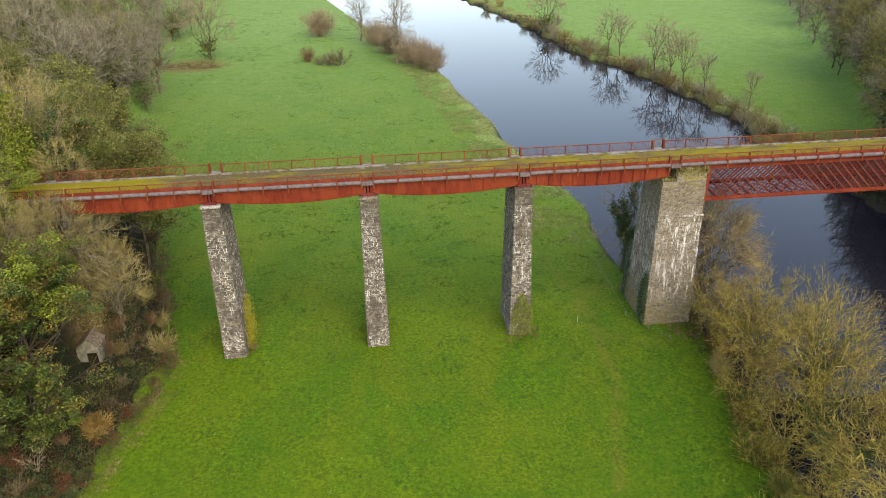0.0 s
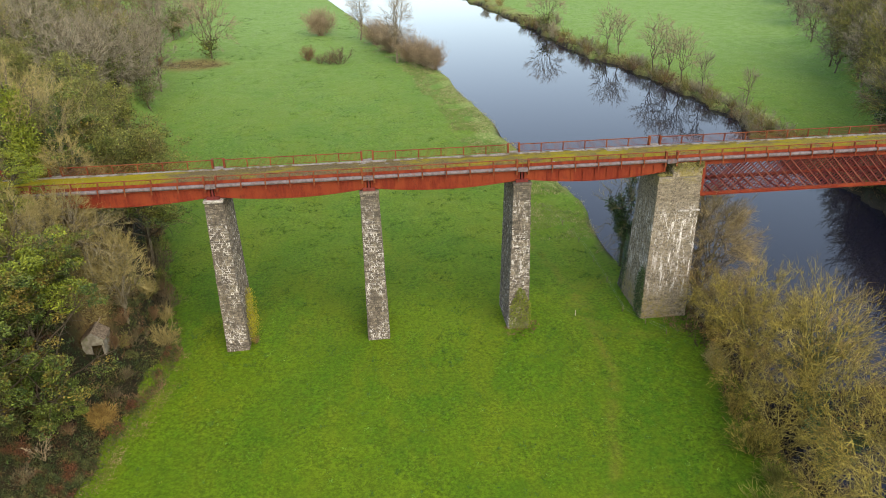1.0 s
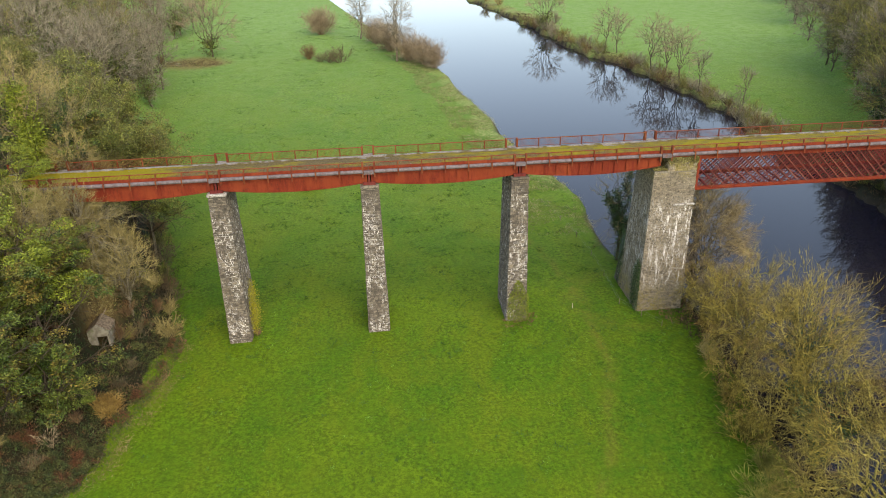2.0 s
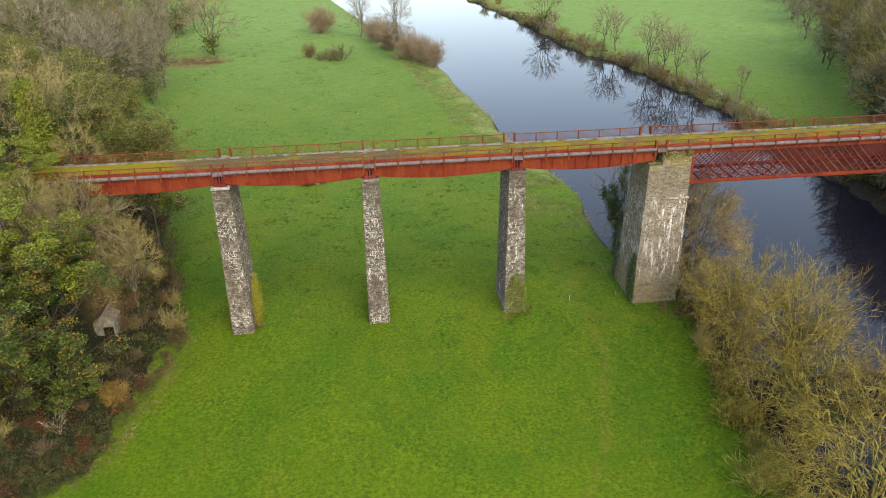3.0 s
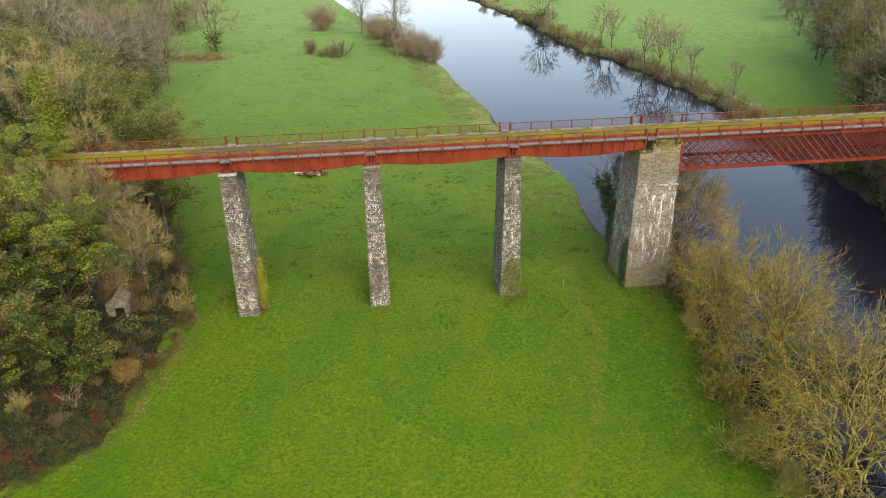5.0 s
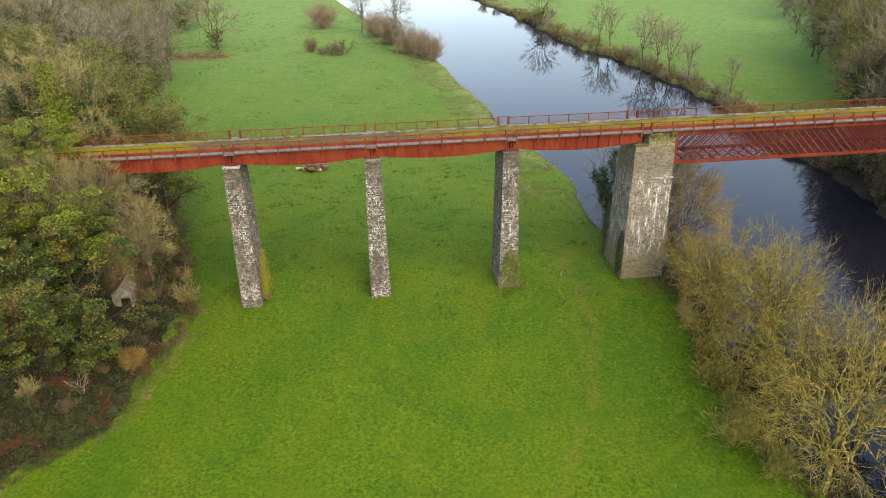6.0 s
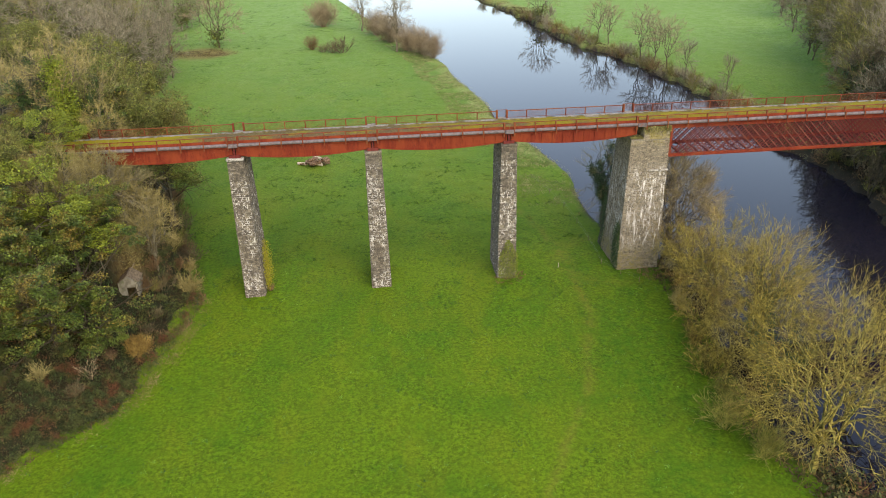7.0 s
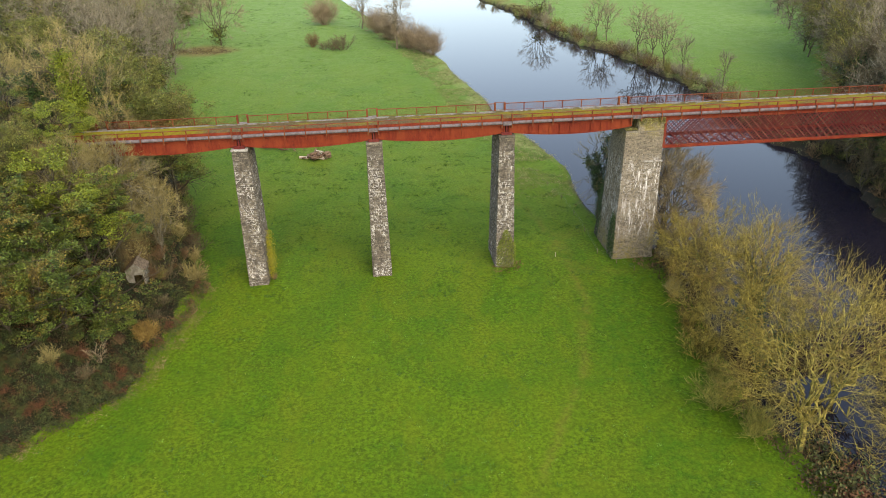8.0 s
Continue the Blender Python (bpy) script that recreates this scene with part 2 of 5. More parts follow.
TWIG_OLIVE = simple("mossy_olive_twigs", (0.078, 0.084, 0.018), (0.20, 0.185, 0.05), 0.5, 0.85, 0, spread=0.5, islands=True, c=(0.24, 0.185, 0.085), c_scale=0.2)
PALE_BARK = simple("pale_grey_bark", (0.10, 0.085, 0.055), (0.19, 0.165, 0.11), 5.0, 0.9, 0.4)
TWIG_PALE = simple("pale_straw_twigs", (0.16, 0.135, 0.06), (0.27, 0.23, 0.11), 0.8, 0.85, 0, spread=0.4, islands=True)
TWIG_GREY = simple("grey_brown_twigs", (0.135, 0.118, 0.078), (0.25, 0.222, 0.152), 0.5, 0.9, 0, spread=0.3, islands=True)
TWIG_DARK = simple("dark_brown_twigs", (0.075, 0.06, 0.034), (0.145, 0.115, 0.062), 0.6, 0.9, 0, spread=0.4, islands=True, c=(0.04, 0.055, 0.016), c_scale=0.5)
TWIG_FAWN = simple("fawn_twigs", (0.17, 0.125, 0.075), (0.30, 0.235, 0.15), 0.5, 0.9, 0, spread=0.35, islands=True)
LEAF_MUSTARD = simple("mustard_moss", (0.13, 0.118, 0.036), (0.25, 0.225, 0.08), 1.5, 0.9, 0, spread=0.4, islands=True)
TWIG_RUST = simple("russet_twigs", (0.115, 0.070, 0.035), (0.19, 0.12, 0.06), 0.6, 0.9, 0, spread=0.3, islands=True)
IVY = simple("dark_ivy_leaves", (0.014, 0.036, 0.009), (0.045, 0.085, 0.018), 1.2, 0.5, 0, spread=0.5, islands=True, spec=0.3)
IVY_OLIVE = simple("olive_ivy_leaves", (0.042, 0.066, 0.012), (0.125, 0.14, 0.027), 0.8, 0.6, 0, spread=0.5, islands=True)
LEAF_BRIGHT = simple("yellow_green_leaves", (0.080, 0.118, 0.010), (0.190, 0.220, 0.022), 2.0, 0.55, 0, spread=0.4, islands=True, spec=0.3)
LEAF_GOLD = simple("golden_ivy_leaves", (0.17, 0.18, 0.012), (0.33, 0.285, 0.016), 2.0, 0.55, 0, spread=0.4, islands=True)
LEAF_HOLM = simple("evergreen_leaves", (0.022, 0.048, 0.008), (0.098, 0.132, 0.019), 0.55, 0.6, 0, spread=0.6, islands=True, c=(0.15, 0.108, 0.020), c_scale=0.4, c_lo=0.49, c_hi=0.64)
LEAF_OLIVE = simple("mossy_olive_leaves", (0.056, 0.076, 0.014), (0.160, 0.168, 0.036), 0.7, 0.75, 0, spread=0.6, islands=True, c=(0.16, 0.130, 0.046), c_scale=0.22, c_lo=0.52, c_hi=0.68)
BRAMBLE = simple("bramble_leaves", (0.024, 0.040, 0.010), (0.075, 0.085, 0.024), 1.2, 0.7, 0, spread=0.6, islands=True, c=(0.10, 0.042, 0.018), c_scale=0.5, c_lo=0.48, c_hi=0.62)
LEAF_BROWN = simple("dead_bramble", (0.036, 0.025, 0.012), (0.088, 0.058, 0.028), 1.5, 0.9, 0, spread=0.4, islands=True)
SEDGE = simple("dry_sedge", (0.11, 0.14, 0.045), (0.26, 0.25, 0.12), 0.5, 0.9, 0, spread=0.3, islands=True)
EDGE_GRASS = simple("tawny_dead_grass", (0.10, 0.085, 0.028), (0.23, 0.185, 0.075), 0.5, 0.9, 0, spread=0.4, islands=True, c=(0.07, 0.10, 0.02), c_scale=0.5)
DARK_BARK = simple("dark_brown_bark", (0.028, 0.022, 0.014), (0.07, 0.056, 0.036), 7.0, 0.9, 0.5)
TWIG_GOLD = simple("golden_brown_twigs", (0.17, 0.105, 0.028), (0.31, 0.205, 0.06), 0.7, 0.9, 0, spread=0.4, islands=True)
TWIG_LIME = simple("yellow_green_twigs", (0.10, 0.105, 0.018), (0.27, 0.245, 0.055), 0.7, 0.9, 0, spread=0.4, islands=True)
WEED = simple("meadow_weeds", (0.020, 0.064, 0.008), (0.045, 0.115, 0.014), 2.0, 0.8, 0, spread=0.4, islands=True)
HUT_WALL = simple("grey_plaster", (0.15, 0.132, 0.10), (0.25, 0.23, 0.18), 2.0, 0.9, 0.4, c=(0.128, 0.136, 0.064), c_scale=0.9)
DARK_WOOD = simple("old_wood", (0.10, 0.075, 0.05), (0.22, 0.17, 0.12), 5.0, 0.9, 0.5, stretch=(1, 1, 0.3))
PALE_WOOD = simple("pale_dead_wood", (0.36, 0.30, 0.22), (0.55, 0.48, 0.38), 4.0, 0.9, 0.5)
TWIG_COPPER = simple("copper_brown_twigs", (0.14, 0.105, 0.048), (0.26, 0.20, 0.095), 0.7, 0.9, 0, spread=0.4, islands=True)
WIRE = simple("galvanised_wire", (0.18, 0.18, 0.18), (0.3, 0.3, 0.3), 8.0, 0.5, 0)
LOG_BROWN = simple("brown_log_bark", (0.09, 0.055, 0.035), (0.22, 0.14, 0.085), 4.0, 0.9, 0.5)
ROSETTE = simple("dock_leaves", (0.05, 0.14, 0.012), (0.13, 0.25, 0.03), 2.0, 0.8, 0, spread=0.5, islands=True)


# ---- building helpers ----
def thing(name, label, category, group="", kind="", m=None):
    ob = new(name)
    if m is not None:
        ob.matrix_world = m
    return tagged(ob, label, category, group, kind)


def mesh_of(name, verts, faces, material, smooth=False):
    me = bpy.data.meshes.new(name)
    me.from_pydata(verts, [], faces)
    me.materials.append(material)
    if smooth:
        me.polygons.foreach_set("use_smooth", [True] * len(me.polygons))
    me.update()
    return me


def under(name, me, parent, label="", kind="", m=None):
    ob = new(name, me)
    ob.parent = parent
    if m is not None:
        ob.matrix_local = m
    return tagged(ob, label, "", "", kind)


def bm_box(bm, x0, x1, y0, y1, z0, z1, bevel=0.0):
    vs = [bm.verts.new((x, y, z)) for z in (z0, z1) for y in (y0, y1) for x in (x0, x1)]
    fs = [bm.faces.new([vs[i] for i in q]) for q in ((0, 2, 3, 1), (4, 5, 7, 6), (0, 1, 5, 4), (2, 6, 7, 3), (0, 4, 6, 2), (1, 3, 7, 5))]
    if bevel:
        edges = list({e for f in fs for e in f.edges})
        bmesh.ops.bevel(bm, geom=edges, offset=bevel, segments=1, affect='EDGES')
    return vs


def bm_mesh(name, bm, material):
    bmesh.ops.recalc_face_normals(bm, faces=bm.faces)
    me = bpy.data.meshes.new(name)
    bm.to_mesh(me)
    bm.free()
    me.materials.append(material)
    return me


def box_mesh(name, material, *boxes, bevel=0.0):
    bm = bmesh.new()
    for b in boxes:
        bm_box(bm, *b, bevel=bevel)
    return bm_mesh(name, bm, material)


def part(name, bm, material, parent, label=""):
    return under(name, bm_mesh(name, bm, material), parent, label)


# ---- lie of the land ----
def line(points):
    ys, xs = zip(*points)
    return lambda y: np.interp(y, ys, xs)


bank_left = line([(-600, 190), (-250, 97), (-80, 53), (-60, 47.5), (-48, 43.5), (-36, 41), (-10, 43.5), (6, 43.5),
                  (16.5, 38.1), (21.0, 37.5), (26.8, 37.5), (32.5, 37.8), (36.9, 38.7), (40.6, 38.8), (45.8, 37.9), (49.1, 37.0), (52.4, 36.6), (79.1, 30.5), (86.0, 30.5), (90.9, 30.3), (97.7, 29.1), (106.1, 28.0), (112.2, 26.5), (120.5, 25.1), (134.2, 24.5),
                  (161, 18), (230, -1), (300, -18.5), (480, -70), (900, -150), (4000, -600)])
bank_right = line([(-600, 250), (-250, 150), (-80, 98), (-20, 88), (7, 86), (33, 91), (55, 86), (79, 88), (90, 89), (107, 85.5),
                   (134, 81), (164, 70), (196, 66), (229, 60.7), (264, 53), (330, 38), (480, 0), (900, -80), (4000, -530)])
wood_left = line([(-600, -300), (-110, -78), (-60, -58), (-34, -40.2), (-28, -33.8), (-25, -31), (-14, -28), (-2, -25.6), (16, -30), (40, -37), (63, -42),
                  (76, -46), (121, -56), (160, -74), (200, -78), (300, -66), (500, -70), (4000, -900)])
wood_right = line([(-600, 330), (-60, 112), (0, 93), (30, 95), (40, 98), (50, 102), (65, 111), (77, 117), (107, 127), (156, 142), (217, 172), (300, 215), (500, 330), (4000, 2000)])


def wavering(edge, seed):
    """A bank line with small bays and spits."""
    return lambda y: edge(y) + 0.8 * np.sin(np.asarray(y) * 0.31 + seed) + 0.55 * np.sin(np.asarray(y) * 0.83 + 2.1 * seed) + 0.3 * np.sin(np.asarray(y) * 1.9 + seed)


bank_right = wavering(bank_right, 1.0)


def ease(v, lo, hi):
    s = np.clip((v - lo) / (hi - lo), 0, 1)
    return s * s * (3 - 2 * s)


def embankment(x, y):
    """Railway embankments that meet the bridge at both ends."""
    z = np.full(np.shape(x), -99.0)
    for sign, start in ((-1, 37.2), (1, 96.0)):
        s = sign * x - start
        bank = 21.6 - 1.1 * np.maximum(np.abs(y - 2.5) - 3.3, 0) - 2.4 * np.maximum(-s, 0)
        z = np.maximum(z, np.where(s > -9, bank, -99))
    return z


def height(x, y):
    x, y = np.asarray(x, float), np.asarray(y, float)
    z = 0.10 * np.sin(x * 0.31 + 1.3 * np.sin(y * 0.11)) * np.sin(y * 0.23) + 0.12 * np.sin(x * 0.07 + y * 0.05)
    d = np.sqrt(np.maximum(wood_left(y) - x, 0) ** 2 + 4) - 2
    z = z + 26 * (1 - np.exp(-d / 24))
    e = np.sqrt(np.maximum(x - wood_right(y), 0) ** 2 + 9) - 3
    z = z + 24 * (1 - np.exp(-e / 26))
    z = z + 0.8 * ease(x - bank_right(y), 0, 25)
    z = np.maximum(z, embankment(x, y))
    shelf = np.exp(-(np.hypot(x + 33.0, y + 5.6) / 2.4) ** 4)      # level spot cut for the hut
    z = z + (4.35 - z) * shelf
    inside = np.minimum(x - bank_left(y), bank_right(y) - x)
    z = z - (z + 3.2) * ease(inside, -1.6, 1.8)
    return z


def ground_height(x, y):
    return float(height(x, y))


def build_ground():
    xs = np.concatenate([[-4000, -2500, -1500, -900, -600, -420, -320, -260, -220], np.arange(-190, -60, 4.0), np.arange(-60, 104, 1.0),
                         np.arange(104, 240, 4.0), [250, 280, 330, 400, 520, 700, 1000, 1600, 2600, 4000]])
    ys = np.concatenate([[-1500, -900, -600, -420, -300, -240, -200, -170, -145, -125], np.arange(-110, 100, 1.0), np.arange(100, 320, 2.0),
                         [322, 330, 342, 360, 390, 430, 480, 560, 700, 1000, 1500, 2300, 3500]])
    gx, gy = np.meshgrid(xs, ys)
    gz = height(gx, gy)
    near = (gx > -62) & (gx < 106) & (gy > -112) & (gy < 322)
    rough = np.array([noise.noise((a * 0.55, b * 0.55, 0)) + 0.6 * noise.noise((a * 1.4, b * 1.4, 5)) for a, b in zip(gx[near], gy[near])])
    away = -np.minimum(gx - bank_left(gy), bank_right(gy) - gx)
    gz[near] += rough * np.where(away[near] > 0, 0.09, 0.02)
    verts = np.stack([gx, gy, gz], -1).reshape(-1, 3)
    n, w = len(ys), len(xs)
    i = (np.arange(n - 1)[:, None] * w + np.arange(w - 1)).reshape(-1)
    faces = np.stack([i, i + 1, i + w + 1, i + w], -1)
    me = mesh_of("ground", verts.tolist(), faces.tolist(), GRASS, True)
    x, y = verts[:, 0], verts[:, 1]
    wob = 2.5 * np.sin(y * 0.21) + 1.5 * np.sin(y * 0.53 + 1)
    lw = wood_left(y) - x
    rw = x - wood_right(y)
    lb = bank_left(y) - x
    rb = x - bank_right(y)
    layers = {
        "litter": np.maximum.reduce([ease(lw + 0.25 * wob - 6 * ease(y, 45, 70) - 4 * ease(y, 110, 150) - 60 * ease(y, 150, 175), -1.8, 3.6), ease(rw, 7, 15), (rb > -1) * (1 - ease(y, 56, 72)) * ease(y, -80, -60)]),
        "sedge": np.maximum(ease(y, 22, 60) * (1 - ease(y, 170, 240)) * (1 - ease(lb + 0.5 * wob, 2, 9)) * (lb > -1.5) * 0.95,
                            (1 - ease(rb + 0.4 * wob, 5, 11)) * (rb > -1) * 0.9),
        "worn": 0.27 * (np.exp(-((x - 28.4 + 0.0076 * y ** 2 - 0.3 * np.sin(y * 0.4)) / 0.5) ** 2) * (y < 25) * (y > -75)
                        + np.exp(-((np.hypot((x - 36) / 1.2, y - 3) - 7.5) / 1.2) ** 2) * 0.5),
        "dry": np.maximum((1 - ease(rb + 0.6 * wob, 2, 6)) * (rb > -1) * ease(y, 40, 60) * (0.4 + 0.3 * np.sin(y * 0.4 + np.sin(x * 0.9))), np.maximum(0.8 * (1 - ease(np.hypot((x + 56) / 13, (y - 161.5) / 9.0) + 0.1 * wob / 2.5, 0.6, 1.2)), 0.9 * ease(embankment(x, y) - 26 * (1 - np.exp(-np.maximum(lw, 0) / 24)), -0.5, 1.5) * np.exp(-((x + 33.4) / 1.8) ** 2 - ((y + 1.6) / 4.0) ** 2))),
        # weight of the painted haze, rising with distance and across the river
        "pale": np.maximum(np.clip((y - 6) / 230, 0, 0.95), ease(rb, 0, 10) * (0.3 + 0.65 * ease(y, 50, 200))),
        # right-hand meadow: greener grass plus painted willow shade
        "lush_shade": 0.5 * ease(x + 0.8 * wob, 12, 32) * (1 - ease(y, -8, 30)) * ease(bank_left(y) - x, 0, 3),
        "mud": 1 - ease(np.maximum(lb, rb) + 0.2 * wob, 0.1, 1.5),
    }
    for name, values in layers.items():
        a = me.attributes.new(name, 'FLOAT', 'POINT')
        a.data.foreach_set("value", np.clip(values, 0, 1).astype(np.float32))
    ob = new("ground", me)
    tagged(ob, "green winter meadow with rough sedge along the river", "ground", "", "structure")
    water = mesh_of("water", [(-700, -1400, -1.5), (300, -1400, -1.5), (300, 3400, -1.5), (-700, 3400, -1.5)], [(0, 1, 2, 3)], WATER)
    tagged(new("water", water), "calm dark river reflecting sky and bare trees", "water", "", "structure")


build_ground()


# ---- the viaduct ----
NEAR_Y, FAR_Y = 0.0, 5.15
PIER_X = [-17.95, 0.05, 18.35]
TALL_X = 38.1
DECK_Z, KERB_Z, FLANGE_Z = 22.33, 22.42, 21.95
JOINT = 0.7          # half the gap between the paired posts over a pier


def block_mesh(name, sx, sy, sz, seed, material):
    """A rough squared stone with chipped corners."""
    rng = random.Random(seed)
    bm = bmesh.new()
    bm_box(bm, 0, sx, 0, sy, 0, sz, bevel=min(0.03, sz * 0.12))
    for v in bm.verts:
        v.co += Vector([rng.uniform(-0.035, 0.035) for _ in range(3)])
    return bm_mesh(name, bm, material)


BLOCKS = {}


def block(sx, sz, seed, material):
    key = (round(sx / 0.08), round(sz / 0.04), seed % 4, material.name)
    if key not in BLOCKS:
        BLOCKS[key] = block_mesh("stone_block", key[0] * 0.08 - 0.075, 0.24, key[1] * 0.04 - 0.065, key[0] * 97 + key[1] * 13 + key[2], material)
    return BLOCKS[key]


def masonry_pier(x, base_half, top_half, front, back, z0, z1, label, course=0.30, stone=0.5, named=300, group="viaduct piers", skin=(STONE, STONE_FACING, CORE), flare=0.35):
    """A battered pier: mortar core with a skin of squared stones in courses."""
    rng = random.Random(int(x * 10) + 77)
    h = z1 - z0

    def half(z):
        return base_half + (top_half - base_half) * (z - z0) / h

    def lean(z):
        return 0.35 * (1 - (z - z0) / h)

    def rear(z):
        return back + flare * (1 - (z - z0) / h)

    pier = thing("bridge_pier", label, "bridge pier", group, "", pose(x, 0, 0))
    bm = bmesh.new()
    vs = bm_box(bm, -1, 1, 0, 1, z0 - 1.2, z1 - 0.02)
    for v in vs:
        z = v.co.z
        v.co.x *= half(z) - 0.025
        v.co.y = (front - lean(z) + 0.025) if v.co.y < 0.5 else (rear(z) - 0.025)
    part("core", bm, skin[2], pier)
    loose_v, loose_f, count = [], [], 0
    z, row = z0 - 0.5, 0
    while z < z1 - 0.2:
        c = min(course * rng.uniform(0.6, 1.45), z1 - z)
        hx, fy, by = half(z + c / 2), front - lean(z + c / 2), rear(z + c / 2)
        for side in range(4):
            length = 2 * hx if side in (0, 2) else by - fy
            a = -rng.uniform(0.1, 0.5) * stone * (row % 2)
            while a < length - 0.02:
                w = stone * rng.uniform(0.45, 1.7)
                b = min(a + w, length)
                if length - b < 0.25:
                    b = length
                lo = max(a, 0)
                a = a + w if b < length else length
                if b - lo < 0.12:
                    continue
                proud = rng.uniform(0.0, 0.08)
                spot = {0: pose(-hx + lo, fy - proud, z), 1: pose(hx + proud, fy + lo, z, 0, 0, 90),
                        2: pose(hx - lo, by + proud, z, 0, 0, 180), 3: pose(-hx - proud, by - lo, z, 0, 0, 270)}[side]
                me = block(b - lo, c, rng.randrange(99), skin[0])
                visible = side == 0 or (side == 3 and x > 5) or (side == 1 and x < 5 and row % 2)
                if visible and count < named and z > z0 - 0.45:
                    under("stone", me, pier, m=spot)
                    count += 1
                else:
                    k = len(loose_v)
                    e = [rng.uniform(-0.02, 0.02) for _ in range(4)]
                    loose_v += [tuple(spot @ Vector((u, v + 0.02 * (v > 0) + (e[i] if not v else 0), s))) for i, (u, v, s) in enumerate(
                        (u, v, s) for v in (0.0, 0.2) for s in (0.0, c - 0.075) for u in (0.0, b - lo - 0.085))]
                    loose_f += [[k + i for i in q] for q in ((0, 1, 3, 2), (0, 4, 5, 1), (2, 3, 7, 6), (0, 2, 6, 4), (1, 5, 7, 3))]
        z += c
        row += 1
    under("stone_facing", mesh_of("stone_facing", loose_v, loose_f, skin[1]), pier, "", "stuff")
    return pier


def pier_cap(pier, half, front, back, z0, z1, label, material):
    bm = bmesh.new()
    bm_box(bm, -half, half, front, back, z0, z1, bevel=0.06)
    part("capstone", bm, material, pier, label)


for k, x in enumerate(PIER_X):
    p = masonry_pier(x, 1.38, 1.03, -0.55, 5.3, -0.3, 20.35,
                     ("tall grey stone bridge pier streaked white with lime", "slim grey stone bridge pier streaked white with lime",
                      "tall grey stone bridge pier with ivy at its foot")[k], 0.25, 0.42)
    pier_cap(p, 1.14, -0.7, 5.5, 20.33, 20.62, "weathered stone cap", STONE if k else LIMED)
    for side, y in (("near", NEAR_Y), ("far", FAR_Y)):
        under("bearing", box_mesh("bearing", MAROON, (-0.75, 0.75, y - 0.28, y + 0.28, 20.62, 21.0), (-0.12, 0.12, y - 0.16, y + 0.16, 20.95, 21.95), bevel=0.02), p)
tall = masonry_pier(TALL_X, 3.12, 2.72, -0.25, 5.5, -0.5, 20.2, "massive square stone pier at the river's edge, white lime streaks", 0.21, 0.36, skin=(TALL_STONE, TALL_FACING, TALL_CORE), flare=1.8)
bm = bmesh.new()
bm_box(bm, 0.2, 2.98, -0.52, -0.2, 15.5, 15.72, bevel=0.04)
part("string_course", bm, LIMED, tall, "projecting pale stone course")
far_pier = masonry_pier(91.5, 3.1, 2.72, -0.25, 6.6, -2.8, 20.2, "massive square stone pier on the far river bank", 0.6, 1.1, 0)


def tall_pier_head(pier, x0, x1):
    """Raised block between the two kinds of span, with a sloping weathered top."""
    bm = bmesh.new()
    bm_box(bm, x0, x1, -0.25, 5.6, 20.2, 21.9)
    bmesh.ops.subdivide_edges(bm, edges=bm.edges, cuts=3, use_grid_fill=True)
    rng = random.Random(5)
    for v in bm.verts:
        v.co += Vector((rng.uniform(-0.06, 0.06), rng.uniform(-0.05, 0.05), rng.uniform(-0.06, 0.02)))
    part("pier_head", bm, TALL_STONE, pier, "mossy broken masonry block")
    z = 20.18
    while z < 21.8:
        c = rng.uniform(0.22, 0.36)
        for front in (True, False):
            a, end = (x0, x1) if front else (-0.25, 5.6)
            while a < end - 0.15:
                w = min(rng.uniform(0.3, 0.75), end - a)
                out = rng.uniform(0.0, 0.1)
                spot = pose(a, -0.27 - out, z) if front else pose(x0 - 0.02 - out, end - (a + 0.25), z, 0, 0, 270)
                if rng.random() > 0.25 * (z > 21.3):
                    under("stone", block(w, c, rng.randrange(99), TALL_STONE), pier, m=spot)
                a += w
        z += c


tall_pier_head(tall, -1.0, 2.7)
tall_pier_head(far_pier, -2.7, 1.0)


def plate_girder_mesh(length, k):
    """Fish-bellied riveted plate girder, x from 0 to length, top at z = 0."""
    bm = bmesh.new()
    n = 24

    def depth(s):
        return 0.95 + 0.68 * math.sin(math.pi * s) ** 0.8

    rings = []
    for i in range(n + 1):
        s = i / n
        d = depth(s)
        rings.append([bm.verts.new((s * length, y, z)) for y, z in ((-0.02, -0.03), (0.02, -0.03), (0.02, -d), (-0.02, -d))])
    flange = []
    for i in range(n + 1):
        s = i / n
        d = depth(s)
        flange.append([bm.verts.new((s * length, y, z)) for y, z in ((-0.2, -d), (0.2, -d), (0.2, -d - 0.04), (-0.2, -d - 0.04))])
    for rows in (rings, flange):
        for a, b in zip(rows, rows[1:]):
            for j in range(4):
                bm.faces.new((a[j], a[(j + 1) % 4], b[(j + 1) % 4], b[j]))
        bm.faces.new(rows[0])
        bm.faces.new(rows[-1][::-1])
    bm_box(bm, 0, length, -0.2, 0.2, -0.03, 0.02)
    return bm_mesh("girder", bm, RED)


def stiffener_mesh(d):
    return box_mesh("stiffener", RED, (-0.035, 0.035, -0.13, -0.02, -d, -0.04), (-0.09, 0.09, -0.15, -0.13, -d, -0.04))


STIFFENERS = {}


